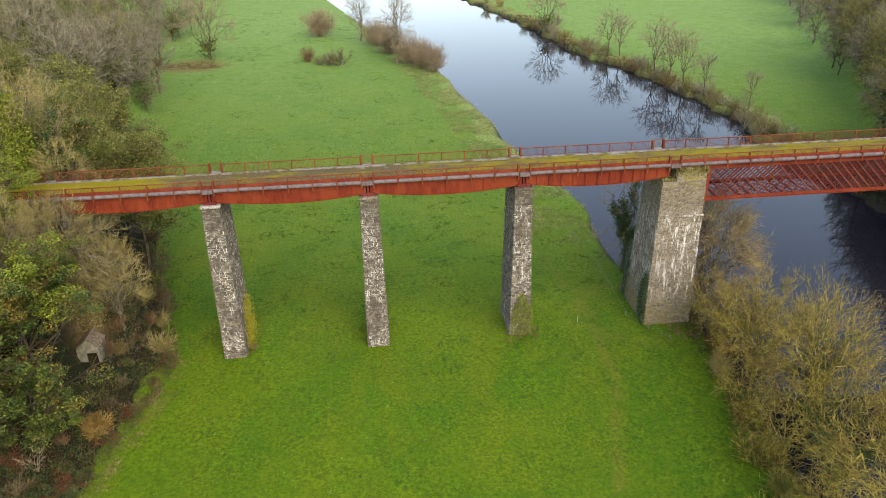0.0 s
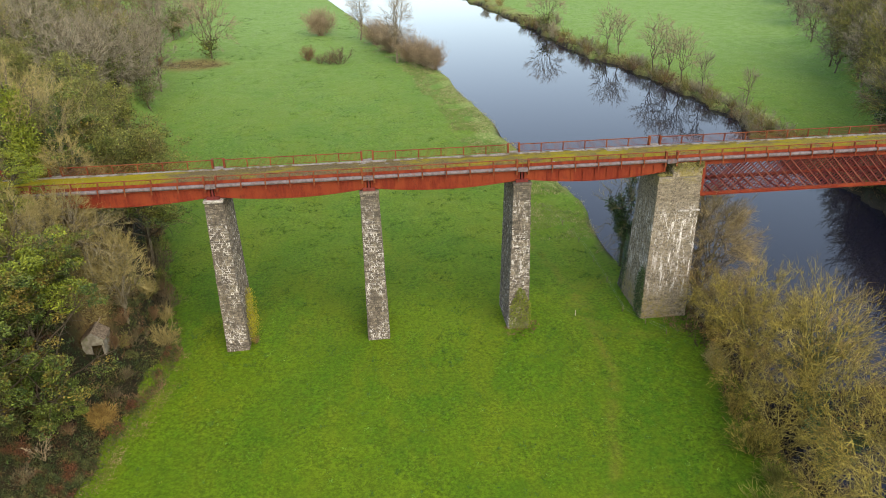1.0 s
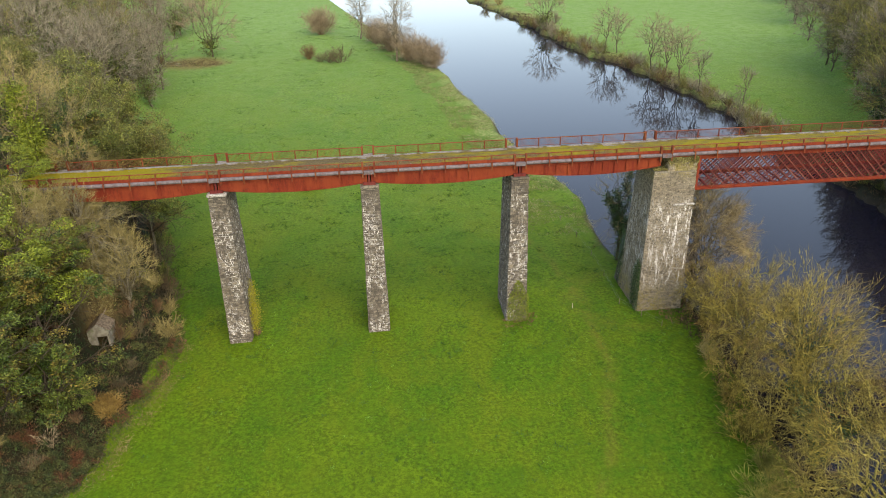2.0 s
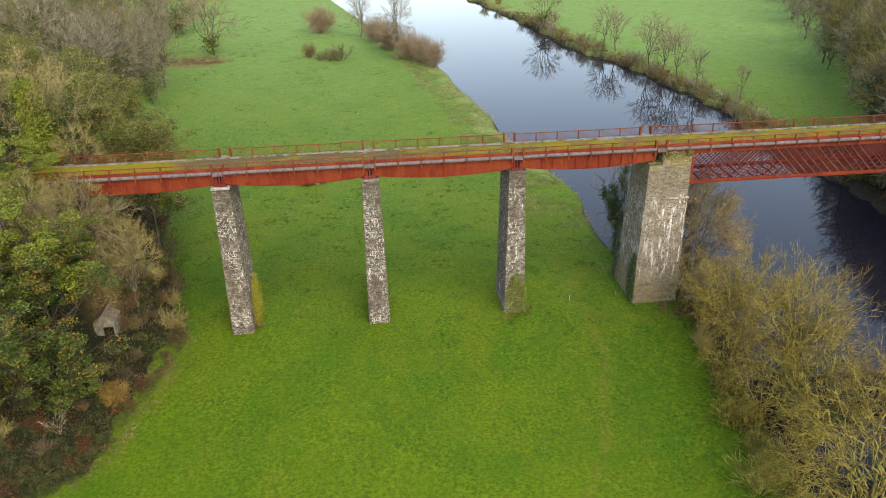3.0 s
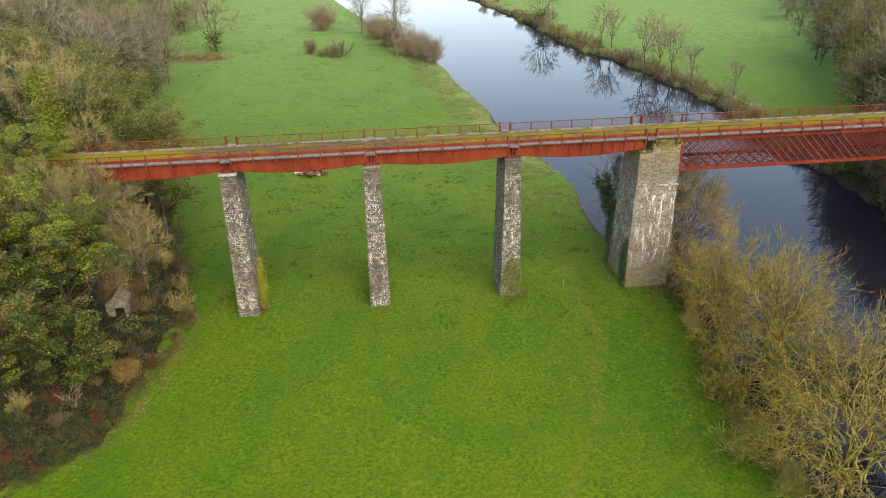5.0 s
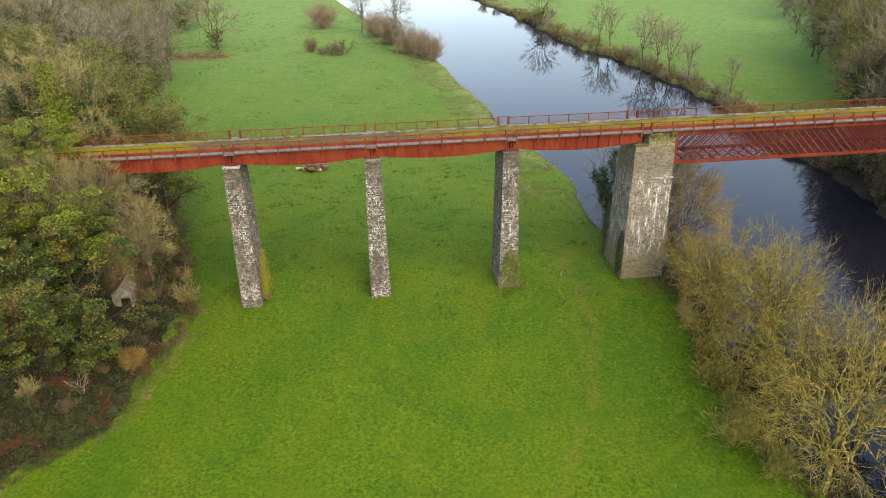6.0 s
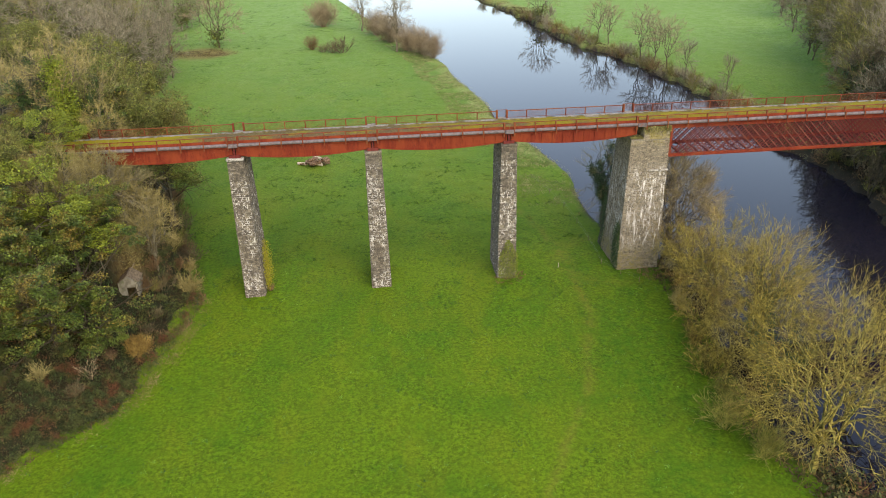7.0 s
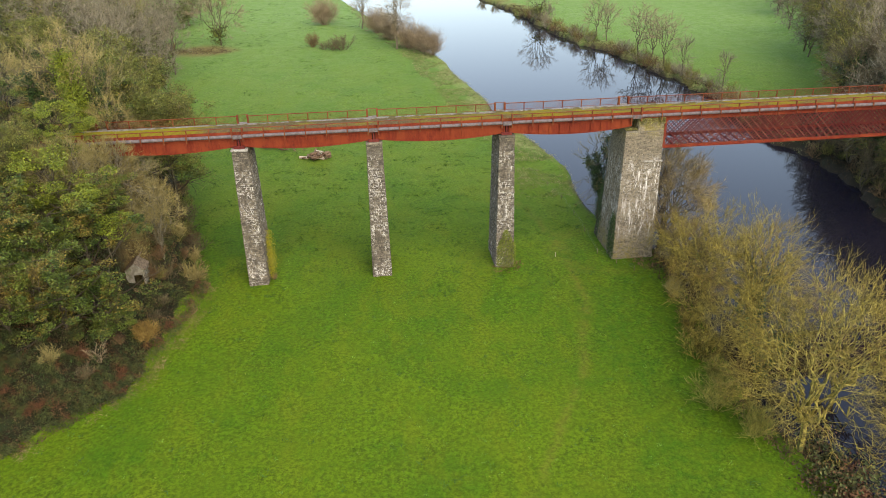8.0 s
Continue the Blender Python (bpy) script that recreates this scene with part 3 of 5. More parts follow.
def plate_span(x0, x1, label):
    span = thing("girder_span", label, "girder", "plate girder spans", "", pose(x0, 0, FLANGE_Z))
    length = x1 - x0
    for y, turn in ((NEAR_Y, 0), (FAR_Y, 180)):
        m = pose(0 if not turn else length, y, 0, 0, 0, turn)
        g = under("girder", plate_girder_mesh(length, 0), span, m=m)
        n = 12
        for i in range(n + 1):
            s = min(max(i / n, 0.008), 0.992)
            d = round(0.95 + 0.68 * math.sin(math.pi * s) ** 0.8, 2)
            if d not in STIFFENERS:
                STIFFENERS[d] = stiffener_mesh(d)
            under("stiffener", STIFFENERS[d], g, m=pose(s * length, 0, 0))
    for i in range(7):
        x = 0.6 + (length - 1.2) * i / 6
        under("cross_beam", box_mesh("cross_beam", MAROON, (x - 0.08, x + 0.08, 0.05, 5.1, -0.45, -0.05)), span)


edges = [-37.2, *PIER_X, 36.35]
for a, b in zip(edges, edges[1:]):
    plate_span(a + 0.22, b - 0.22, "rust-red riveted fish-bellied plate girder span")


def bar_between(a, b, width, thick):
    """Flat bar in the xz plane from a to b."""
    a, b = Vector(a), Vector(b)
    along = (b - a).normalized()
    side = Vector((along.z, 0, -along.x)) * width / 2
    deep = Vector((0, thick / 2, 0))
    vs = [tuple(p + s * side + d * deep) for p in (a, b) for s in (-1, 1) for d in (-1, 1)]
    return vs, [(0, 1, 3, 2), (4, 6, 7, 5), (0, 4, 5, 1), (2, 3, 7, 6), (0, 2, 6, 4), (1, 5, 7, 3)]


TRUSS_X0, TRUSS_X1, TRUSS_TOP, TRUSS_LOW = 40.95, 89.0, 21.95, 17.45


def lattice_span():
    span = thing("lattice_span", "dark red wrought-iron lattice girder span across the river", "lattice girder", "", "", pose(TRUSS_X0, 0, 0))
    length = TRUSS_X1 - TRUSS_X0
    lo, hi, pitch = TRUSS_LOW + 0.25, TRUSS_TOP - 0.25, 1.1
    run = hi - lo
    wide, slim = 0.12, 0.12
    shapes = {}
    for name, w in (("outer", wide), ("inner", slim)):
        shapes[name, -1] = mesh_of("lattice_bar", *bar_between((0, 0, hi), (run, 0, lo), w, 0.05), LATTICE if name == "outer" else MAROON)
        shapes[name, 1] = mesh_of("lattice_bar", *bar_between((0, 0, lo), (run, 0, hi), w, 0.05), MAROON)
    for y, out in ((NEAR_Y, -1), (FAR_Y, 1)):
        under("top_chord", box_mesh("top_chord", RED, (0, length, y - 0.24, y + 0.24, hi + 0.2, hi + 0.25), (0, length, y - 0.05, y + 0.05, hi - 0.2, hi + 0.2)), span)
        under("bottom_chord", box_mesh("bottom_chord", RED, (0, length, y - 0.26, y + 0.26, lo - 0.25, lo - 0.19), (0, length, y - 0.05, y + 0.05, lo - 0.19, lo + 0.15)), span)
        under("end_post", box_mesh("end_post", RED, (-0.05, 0.25, y - 0.2, y + 0.2, lo - 0.2, hi + 0.2)), span)
        i = 0
        while i * pitch + run < length + 0.1:
            x = i * pitch
            slope = -1 if x + run / 2 < length / 2 else 1
            under("lattice_bar", shapes["outer", slope], span, m=pose(x, y + out * 0.09, 0))
            under("lattice_bar", shapes["inner", -slope], span, m=pose(x, y - out * 0.05, 0))
            if x + pitch / 2 + run < length:
                under("lattice_bar", shapes["inner", -slope], span, m=pose(x + pitch / 2, y - out * 0.11, 0))
            i += 1
        for j in range(1, 4):      # the short bars that close the ends
            c = j * pitch
            for flip in (0, 1):
                for high in (0, 1):
                    a = ((0, 0, lo + c), (run - c, 0, hi)) if high else ((0, 0, hi - c), (run - c, 0, lo))
                    if flip:
                        a = tuple((length - p[0], 0, p[2]) for p in a)
                    me = mesh_of("lattice_bar", *bar_between(*a, slim, 0.05), MAROON)
                    under("lattice_bar", me, span, m=pose(0, y + (-0.05 * out if high else 0.09 * out), 0))
    brace = {s: mesh_of("floor_brace", *bar_between((0, 0, 0), (5.05, 0, s * 5.05), 0.14, 0.04), MAROON) for s in (-1, 1)}
    for i in range(28):      # crossed braces under the floor and between the bottom chords
        for z in (lo - 0.02, hi - 0.12):
            for s in (-1, 1):
                under("floor_brace", brace[s], span, m=pose(0.4 + i * 1.55, 0.05 if s < 0 else 5.1, z, 90))
    for i in range(34):
        x = 0.3 + (length - 0.6) * i / 33
        under("cross_beam", box_mesh("cross_beam", MAROON, (x - 0.07, x + 0.07, 0.06, 5.09, hi - 0.3, hi + 0.15)), span)
        under("tie_bar", box_mesh("tie_bar", MAROON, (x - 0.06, x + 0.06, 0.06, 5.09, lo - 0.12, lo + 0.05)), span)


lattice_span()

# trackbed, kerbs and the small refuges over the piers
deck = thing("bridge_deck", "disused trackbed overgrown with yellow moss between concrete kerbs", "bridge deck")


def trackbed(x0, x1):
    n, w = int((x1 - x0) / 0.5), 12
    rng = np.random.RandomState(3)
    gx, gy = np.meshgrid(np.linspace(x0, x1, n), np.linspace(0.1, 5.05, w))
    gz = DECK_Z + rng.uniform(-0.03, 0.05, gx.shape) + 0.06 * np.sin(gy * 2.4) + 0.04 * np.sin(gx * 0.4 + gy)
    v = np.stack([gx, gy, gz], -1).reshape(-1, 3)
    i = (np.arange(w - 1)[:, None] * n + np.arange(n - 1)).reshape(-1)
    under("moss_bed", mesh_of("moss_bed", v.tolist(), np.stack([i, i + 1, i + n + 1, i + n], -1).tolist(), MOSS, True), deck)
    under("deck_plate", box_mesh("deck_plate", KERB, (x0, x1, 0.3, 5.0, DECK_Z - 0.22, DECK_Z - 0.1)), deck)


trackbed(-43.5, 92.0)
for y0, y1 in ((-0.16, 0.12), (4.88, 5.27)):
    x, rng = -43.0, random.Random(int(y0 * 100))
    while x < 91.5:
        w = min(2.82, 91.8 - x)
        under("kerb", box_mesh("kerb", KERB, (x + 0.012, x + w - 0.012, y0, y1, FLANGE_Z + 0.03, KERB_Z + rng.uniform(-0.012, 0.012)), bevel=0.025), deck)
        x += w
for x in [-36.9, *PIER_X, 36.6]:
    under("refuge_slab", box_mesh("refuge_slab", PIPE, (x - JOINT + 0.1, x + JOINT - 0.1, -0.72, -0.2, KERB_Z - 0.3, KERB_Z + 0.16), bevel=0.03), deck)
    under("refuge_slab", box_mesh("refuge_slab", KERB, (x - JOINT - 0.02, x + JOINT + 0.02, 5.35, 5.82, KERB_Z - 0.3, KERB_Z + 0.06), bevel=0.03), deck)

POST = box_mesh("post", RAIL, (-0.065, 0.065, -0.05, 0.05, -0.55, 1.05), bevel=0.01)
STOUT_POST = box_mesh("post", RAIL, (-0.11, 0.11, -0.09, 0.09, -0.75, 1.14), bevel=0.015)
PANEL = {}


def panel_mesh(w):
    key = round(w, 2)
    if key not in PANEL:
        n = int(w / 0.14)
        PANEL[key] = box_mesh("grille", RAIL, *[(w * i / n - 0.011, w * i / n + 0.011, -0.011, 0.011, 0.09, 0.98) for i in range(1, n)])
    return PANEL[key]


def railing(x0, x1, y, out, panels, label, ends=True):
    """Railing from x0 to x1 on the kerb; out is the side of the drop."""
    rail = thing("bridge_railing", label, "railing", "bridge railings", "", pose(x0, y, KERB_Z))
    w = (x1 - x0) / panels
    rng = random.Random(int(x0 * 7 + y))
    for i in range(panels + 1):
        stout = ends and i in (0, panels)
        under("post", STOUT_POST if stout else POST, rail, m=pose(i * w, 0, 0, rng.uniform(-1.2, 1.2), rng.uniform(-0.8, 0.8)))
    for i in range(panels):
        under("top_rail", box_mesh("top_rail", RAIL, (i * w, (i + 1) * w, -0.06, 0.06, 0.98, 1.07), bevel=0.012), rail)
        under("bottom_rail", box_mesh("bottom_rail", RAIL, (i * w, (i + 1) * w, -0.03, 0.03, 0.06, 0.1)), rail)
        under("grille", panel_mesh(w), rail, "thin upright bars", "stuff", pose(i * w, 0, 0))


knots = [-36.9, *PIER_X, 36.6]
for y, out in ((NEAR_Y - 0.12, -1), (FAR_Y + 0.22, 1)):
    for a, b in zip(knots, knots[1:]):
        railing(a + JOINT, b - JOINT, y, out, 6, "rust-red iron railing with upright bars along the bridge deck")
    railing(36.6 + JOINT, 91.0, y, out, 19, "long rust-red iron railing along the lattice span")
    railing(-43.0, -36.9 - JOINT, y, out, 2, "rust-red iron railing at the overgrown bridge end")
    for x in knots:
        yy = y + out * 0.3
        short = thing("refuge_railing", "short rust-red railing round a refuge over a pier", "railing", "refuge railings", "", pose(x - JOINT, yy, KERB_Z))
        under("top_rail", box_mesh("top_rail", RAIL, (0, 2 * JOINT, -0.045, 0.045, 1.07, 1.13), bevel=0.012), short)
        for sx in (0, 2 * JOINT):
            under("post", STOUT_POST, short, m=pose(sx, 0, 0))
            under("side_rail", box_mesh("side_rail", RAIL, (sx - 0.03, sx + 0.03, min(0, -out * 0.3), max(0, -out * 0.3), 1.0, 1.05)), short)
        under("grille", panel_mesh(2 * JOINT), short, "", "stuff")


def abutment(x0, x1, label):
    ob = thing("bridge_abutment", label, "abutment", "", "", pose(0, 0, 0))
    under("wall", box_mesh("wall", STONE, (x0, x1, -0.6, 5.9, 3.0, 21.0), (x0, x1 - 0.8 if x0 < 0 else x1, -0.6, 5.9, 21.0, 21.85)), ob)


abutment(-43.5, -36.4, "grey stone abutment hidden in trees at the valley side")


# service pipe slung outside the near railing, and the plate behind it
def pipe_mesh(length, r):
    bm = bmesh.new()
    bmesh.ops.create_cone(bm, cap_ends=False, segments=14, radius1=r, radius2=r, depth=length, matrix=pose(length / 2, 0, 0, 0, 90, 0))
    me = bm_mesh("pipe_length", bm, PIPE)
    me.polygons.foreach_set("use_smooth", [True] * len(me.polygons))
    return me


pipe = thing("service_pipe", "long grey service pipe slung along the bridge's edge", "pipe", "", "", pose(0, -0.42, 22.42))
bracket = box_mesh("bracket", RAIL, (-0.075, 0.075, -0.32, -0.24, -0.62, 0.32), (-0.05, 0.05, -0.3, 0.42, -0.34, -0.26), (-0.075, 0.075, -0.28, 0.3, 0.25, 0.31),
                   (-0.06, 0.06, 0.16, 0.24, 0.2, 1.0), bevel=0.01)
for a, b in zip(knots, knots[1:] + [91.0]):
    n = 6 if b < 50 else 19
    w = (b - a - (2 * JOINT if b < 50 else JOINT)) / n
    for i in range(n):
        under("pipe_length", pipe_mesh(w, 0.235), pipe, m=pose(a + JOINT + i * w, 0, 0))
        if i:
            under("bracket", bracket, pipe, m=pose(a + JOINT + i * w, 0, 0))
under("pipe_length", pipe_mesh(5.4, 0.235), pipe, m=pose(-43.0, 0, 0))
for a, b in zip([-43.0] + knots, knots + [91.0]):
    plate = box_mesh("kick_plate", RED, (a + 0.02, b - 0.02, -0.21, -0.17, FLANGE_Z + 0.03, KERB_Z + 0.55))
    under("kick_plate", plate, deck)


# ---- trees and shrubs ----
def unit(v):
    return v / (np.linalg.norm(v) + 1e-9)


def grow(rng, stems, steps, kids, ratio, wander, lift, fan, first):
    """Branch pieces of one plant. stems: (place, way, length, radius). Returns rows p0, p1, r0, r1, level."""
    rows = []
    todo = [(np.array(p, float), unit(np.array(w, float)), l, r, 0) for p, w, l, r in stems]
    last = len(steps) - 1
    while todo:
        p, w, length, r, lev = todo.pop()
        n = steps[lev]
        for i in range(n):
            w = unit(w + wander[lev] * rng.normal(size=3) + np.array((0, 0, lift[lev])))
            q = p + w * length / n
            r1 = r * (1 - 0.72 * (i + 1) / n) if lev else r * (1 - 0.6 * (i + 1) / n)
            r0 = r * (1 - (0.72 if lev else 0.6) * i / n)
            rows.append((*p, *q, r0, r1, lev))
            if lev < last and (i + 1) / n >= first[lev]:
                for _ in range(kids[lev]):
                    side = rng.normal(size=3)
                    side = unit(side - w * side.dot(w))
                    a = math.radians(rng.uniform(*fan[lev]))
                    long = length * ratio[lev] * rng.uniform(0.6, 1.15) * (1 - 0.4 * i / n)
                    todo.append((q, unit(w * math.cos(a) + side * math.sin(a)), long, max(r1 * 0.62, 0.009), lev + 1))
            p = q
    return np.array(rows)


def tubes(name, rows, sides, material):
    p0, p1, r0, r1 = rows[:, 0:3], rows[:, 3:6], rows[:, 6], rows[:, 7]
    w = p1 - p0
    w /= np.linalg.norm(w, axis=1)[:, None] + 1e-9
    ref = np.where(np.abs(w[:, 2:3]) > 0.9, (1.0, 0, 0), (0, 0, 1.0))
    u = np.cross(w, ref)
    u /= np.linalg.norm(u, axis=1)[:, None] + 1e-9
    v = np.cross(w, u)
    rings = []
    for p, r in ((p0, r0), (p1, r1)):
        for k in range(sides):
            a = 2 * math.pi * k / sides
            rings.append(p + (u * math.cos(a) + v * math.sin(a)) * r[:, None])
    verts = np.stack(rings, 1).reshape(-1, 3)
    base = np.arange(len(rows))[:, None] * 2 * sides
    faces = np.concatenate([base + np.array((k, (k + 1) % sides, sides + (k + 1) % sides, sides + k)) for k in range(sides)])
    return mesh_of(name, verts.tolist(), faces.tolist(), material)


def spikes(name, rows, thick, material):
    """Tapering twig ends, three-sided, on one mesh with the wood they grow from."""
    body, tips = rows
    me = []
    for r, last in ((body, False), (tips, True)):
        p0, p1 = r[:, 0:3], r[:, 3:6]
        w = p1 - p0
        w /= np.linalg.norm(w, axis=1)[:, None] + 1e-9
        u = np.cross(w, np.where(np.abs(w[:, 2:3]) > 0.9, (1.0, 0, 0), (0, 0, 1.0)))
        u /= np.linalg.norm(u, axis=1)[:, None] + 1e-9
        v = np.cross(w, u)
        r0, r1 = np.clip(r[:, 6], thick, 1.4 * thick if last else 0.04)[:, None], np.clip(r[:, 7], thick, 0.035)[:, None]
        ring = [(math.cos(a), math.sin(a)) for a in (0, 2.094, 4.189)]
        low = [p0 + (u * c + v * s) * r0 for c, s in ring]
        if last:
            me.append((np.stack([*low, p1], 1).reshape(-1, 3), np.array(((0, 1, 3), (1, 2, 3), (2, 0, 3))), 4, len(r)))
        else:
            high = [p1 + (u * c + v * s) * r1 for c, s in ring]
            me.append((np.stack(low + high, 1).reshape(-1, 3), np.array(((0, 1, 4, 3), (1, 2, 5, 4), (2, 0, 3, 5))), 6, len(r)))
    k = len(me[0][0])
    verts = np.concatenate([me[0][0], me[1][0]]).tolist()
    faces = [f for f in (np.arange(me[0][3])[:, None, None] * me[0][2] + me[0][1]).reshape(-1, 4).tolist()]
    faces += (k + np.arange(me[1][3])[:, None, None] * me[1][2] + me[1][1]).reshape(-1, 3).tolist()
    return mesh_of(name, verts, faces, material)


def leaf_cards(name, centres, size, material, rng, flat=0.3):
    """Small bent leaf sprays, each two triangles, about the given places."""
    n = len(centres)
    nrm = rng.normal(size=(n, 3)) + np.array((0, 0, 3.0 * flat))
    a = np.cross(nrm, rng.normal(size=(n, 3)))
    a /= np.linalg.norm(a, axis=1)[:, None] + 1e-9
    b = np.cross(nrm, a)
    b /= np.linalg.norm(b, axis=1)[:, None] + 1e-9
    s = (size * rng.uniform(0.55, 1.35, n))[:, None]
    nrm = np.cross(a, b)
    verts = np.stack([centres - a * s, centres + b * s * 0.55 + nrm * s * 0.15, centres + a * s, centres - b * s * 0.55 + nrm * s * 0.15], 1).reshape(-1, 3)
    i = np.arange(n)[:, None] * 4
    faces = np.concatenate([i + np.array((0, 1, 2)), i + np.array((0, 2, 3))])
    return mesh_of(name, verts.tolist(), faces.tolist(), material)


def bare_tree(seed, h, spread, bark, twigs, stems=1, ivy=None, ivy_height=0.5, fine=True, column=0.0, shoots=2):
    """A leafless tree with trunk and limbs, a crown of twigs and perhaps ivy on the trunk."""
    rng = np.random.RandomState(seed)
    starts = []
    for k in range(stems):
        a = rng.uniform(0, 6.28)
        out = 0.0 if stems == 1 else rng.uniform(0.15, 0.5)
        starts.append(((0.25 * out * math.cos(a), 0.25 * out * math.sin(a), -0.6), (out * math.cos(a), out * math.sin(a), 1.0),
                       h * rng.uniform(0.62, 0.75), 0.018 * h / math.sqrt(stems) + 0.05))
    s = spread / h
    if fine:
        rows = grow(rng, starts, (7, 4, 3, 2, 1), (2 if stems > 1 else 3, 2, 2, shoots), (0.62 * s + 0.28, 0.55, 0.55, 0.75),
                    (0.09, 0.17, 0.22, 0.28, 0.3), (0.08, 0.10, 0.05, 0.02, 0.03), ((30, 65), (28, 62), (28, 65), (25, 65)), (0.3, 0.5, 0.3, 0.3))
    else:
        rows = grow(rng, starts, (6, 4, 2, 1), (2, 2, 3), (0.62 * s + 0.28, 0.55, 0.75),
                    (0.09, 0.17, 0.22, 0.28), (0.08, 0.10, 0.05, 0.02), ((30, 65), (28, 62), (25, 65)), (0.3, 0.3, 0.3))
    rows[:, :6] *= h / rows[:, 5].max()
    lev = rows[:, 8]
    cut = 3 if fine else 2
    trunk = tubes("trunk", rows[lev < cut], 4 if fine else 3, bark)
    crown = spikes("crown", (rows[lev == cut], rows[lev > cut]), 0.016 if fine else 0.03, twigs)
    leaves = None
    if ivy:
        woody = rows[(lev < (1 if column else 2)) & (rows[:, 5] < ivy_height * h)]
        per = (int(2400 * column) if column else 85) if fine else 15
        t = rng.uniform(0, 1, (len(woody), per, 1))
        c = woody[:, None, 0:3] * (1 - t) + woody[:, None, 3:6] * t + rng.normal(size=(len(woody), per, 3)) * (woody[:, None, 6:7] * 1.2 + 0.26 + column * 0.28)
        leaves = leaf_cards("ivy", c.reshape(-1, 3), 0.115 if fine else 0.17, ivy, rng)
    return trunk, crown, leaves


def winding(rng, a, b, steps, wiggle, r0, r1, level, sag=0.0):
    """A crooked branch from a to b in several pieces."""
    t = np.linspace(0, 1, steps + 1)[:, None]
    bow = np.array((0, 0, sag)) * (4 * t * (1 - t))
    p = a + (b - a) * t + bow
    p[1:-1] += rng.normal(size=(steps - 1, 3)) * wiggle
    r = r0 + (r1 - r0) * t[:, 0]
    return p, [(*p[i], *p[i + 1], r[i], r[i + 1], level) for i in range(steps)]


def dome_tree(seed, h, spread, bark, twigs, ivy=None, limbs=13, fill=1.0, sprays=10, thick=0.012, leafy=60, low=0.16, ivy_top=0.6):
    """A broad leafless tree: crooked limbs to a dome, bundles of twigs fanning outwards, gaps between them."""
    rng = np.random.RandomState(seed)
    reach = np.array((spread / 2, spread / 2, 0.5 * h))
    heart = np.array((0, 0, 0.5 * h))
    fork = np.array((rng.normal() * 0.3, rng.normal() * 0.3, low * h))
    _, rows = winding(rng, np.array((0, 0, -0.8)), fork, 3, 0.1, 0.017 * h, 0.013 * h, 0)
    for k in range(limbs):
        az, up = 2.4 * k + rng.uniform(-0.4, 0.4), (rng.uniform(-0.2, 0.95) if k % 3 else rng.uniform(-0.75, 0.1)) if k else 0.98
        flat = math.sqrt(1 - up * up)
        way = np.array((flat * math.cos(az), flat * math.sin(az), up))
        end = heart + reach * way * rng.uniform(0.5, 0.72)
        p, piece = winding(rng, fork, end, 9, 0.020 * h, 0.005 * h + 0.015, 0.044, 1, 0.05 * h)
        rows += piece
        for _ in range(6):
            root = p[rng.randint(3, 10)]
            turn = unit(way + rng.normal(size=3) * 0.5)
            tip = heart + reach * turn * rng.uniform(0.68, 0.9)
            q, piece = winding(rng, root, tip, 6, 0.014 * h, 0.036, 0.020, 2, 0.02 * h)
            rows += piece
            for _ in range(int(8 * fill)):
                base = q[rng.randint(2, 7)]
                fan = unit(turn + rng.normal(size=3) * 0.42 + np.array((0, 0, 0.25)))
                out = base + fan * rng.uniform(0.07, 0.13) * h
                w, piece = winding(rng, base, out, 4, 0.008 * h, 0.018, 0.011, 3)
                rows += piece
                for _ in range(sprays):
                    foot = w[rng.randint(1, 5)]
                    flick = unit(fan + rng.normal(size=3) * 0.5 + np.array((0, 0, 0.2)))
                    rows.append((*foot, *(foot + flick * rng.uniform(0.45, 1.15) * max(1.0, thick / 0.018)), thick, 0.4 * thick, 4))
    rows = np.array(rows)
    lev = rows[:, 8]
    leaves = None
    if ivy:
        woody = rows[(lev < 2) & (rows[:, 5] < ivy_top * h)]
        t = rng.uniform(0, 1, (len(woody), leafy, 1))
        c = woody[:, None, 0:3] * (1 - t) + woody[:, None, 3:6] * t + rng.normal(size=(len(woody), leafy, 3)) * (0.3 + 0.6 * (thick > 0.02))
        leaves = leaf_cards("ivy", c.reshape(-1, 3), 0.115 if thick < 0.02 else 0.26, ivy, rng)
    return tubes("trunk", rows[lev < 3], 4 if thick < 0.02 else 3, bark), spikes("crown", (rows[lev == 3], rows[lev > 3]), thick, twigs), leaves


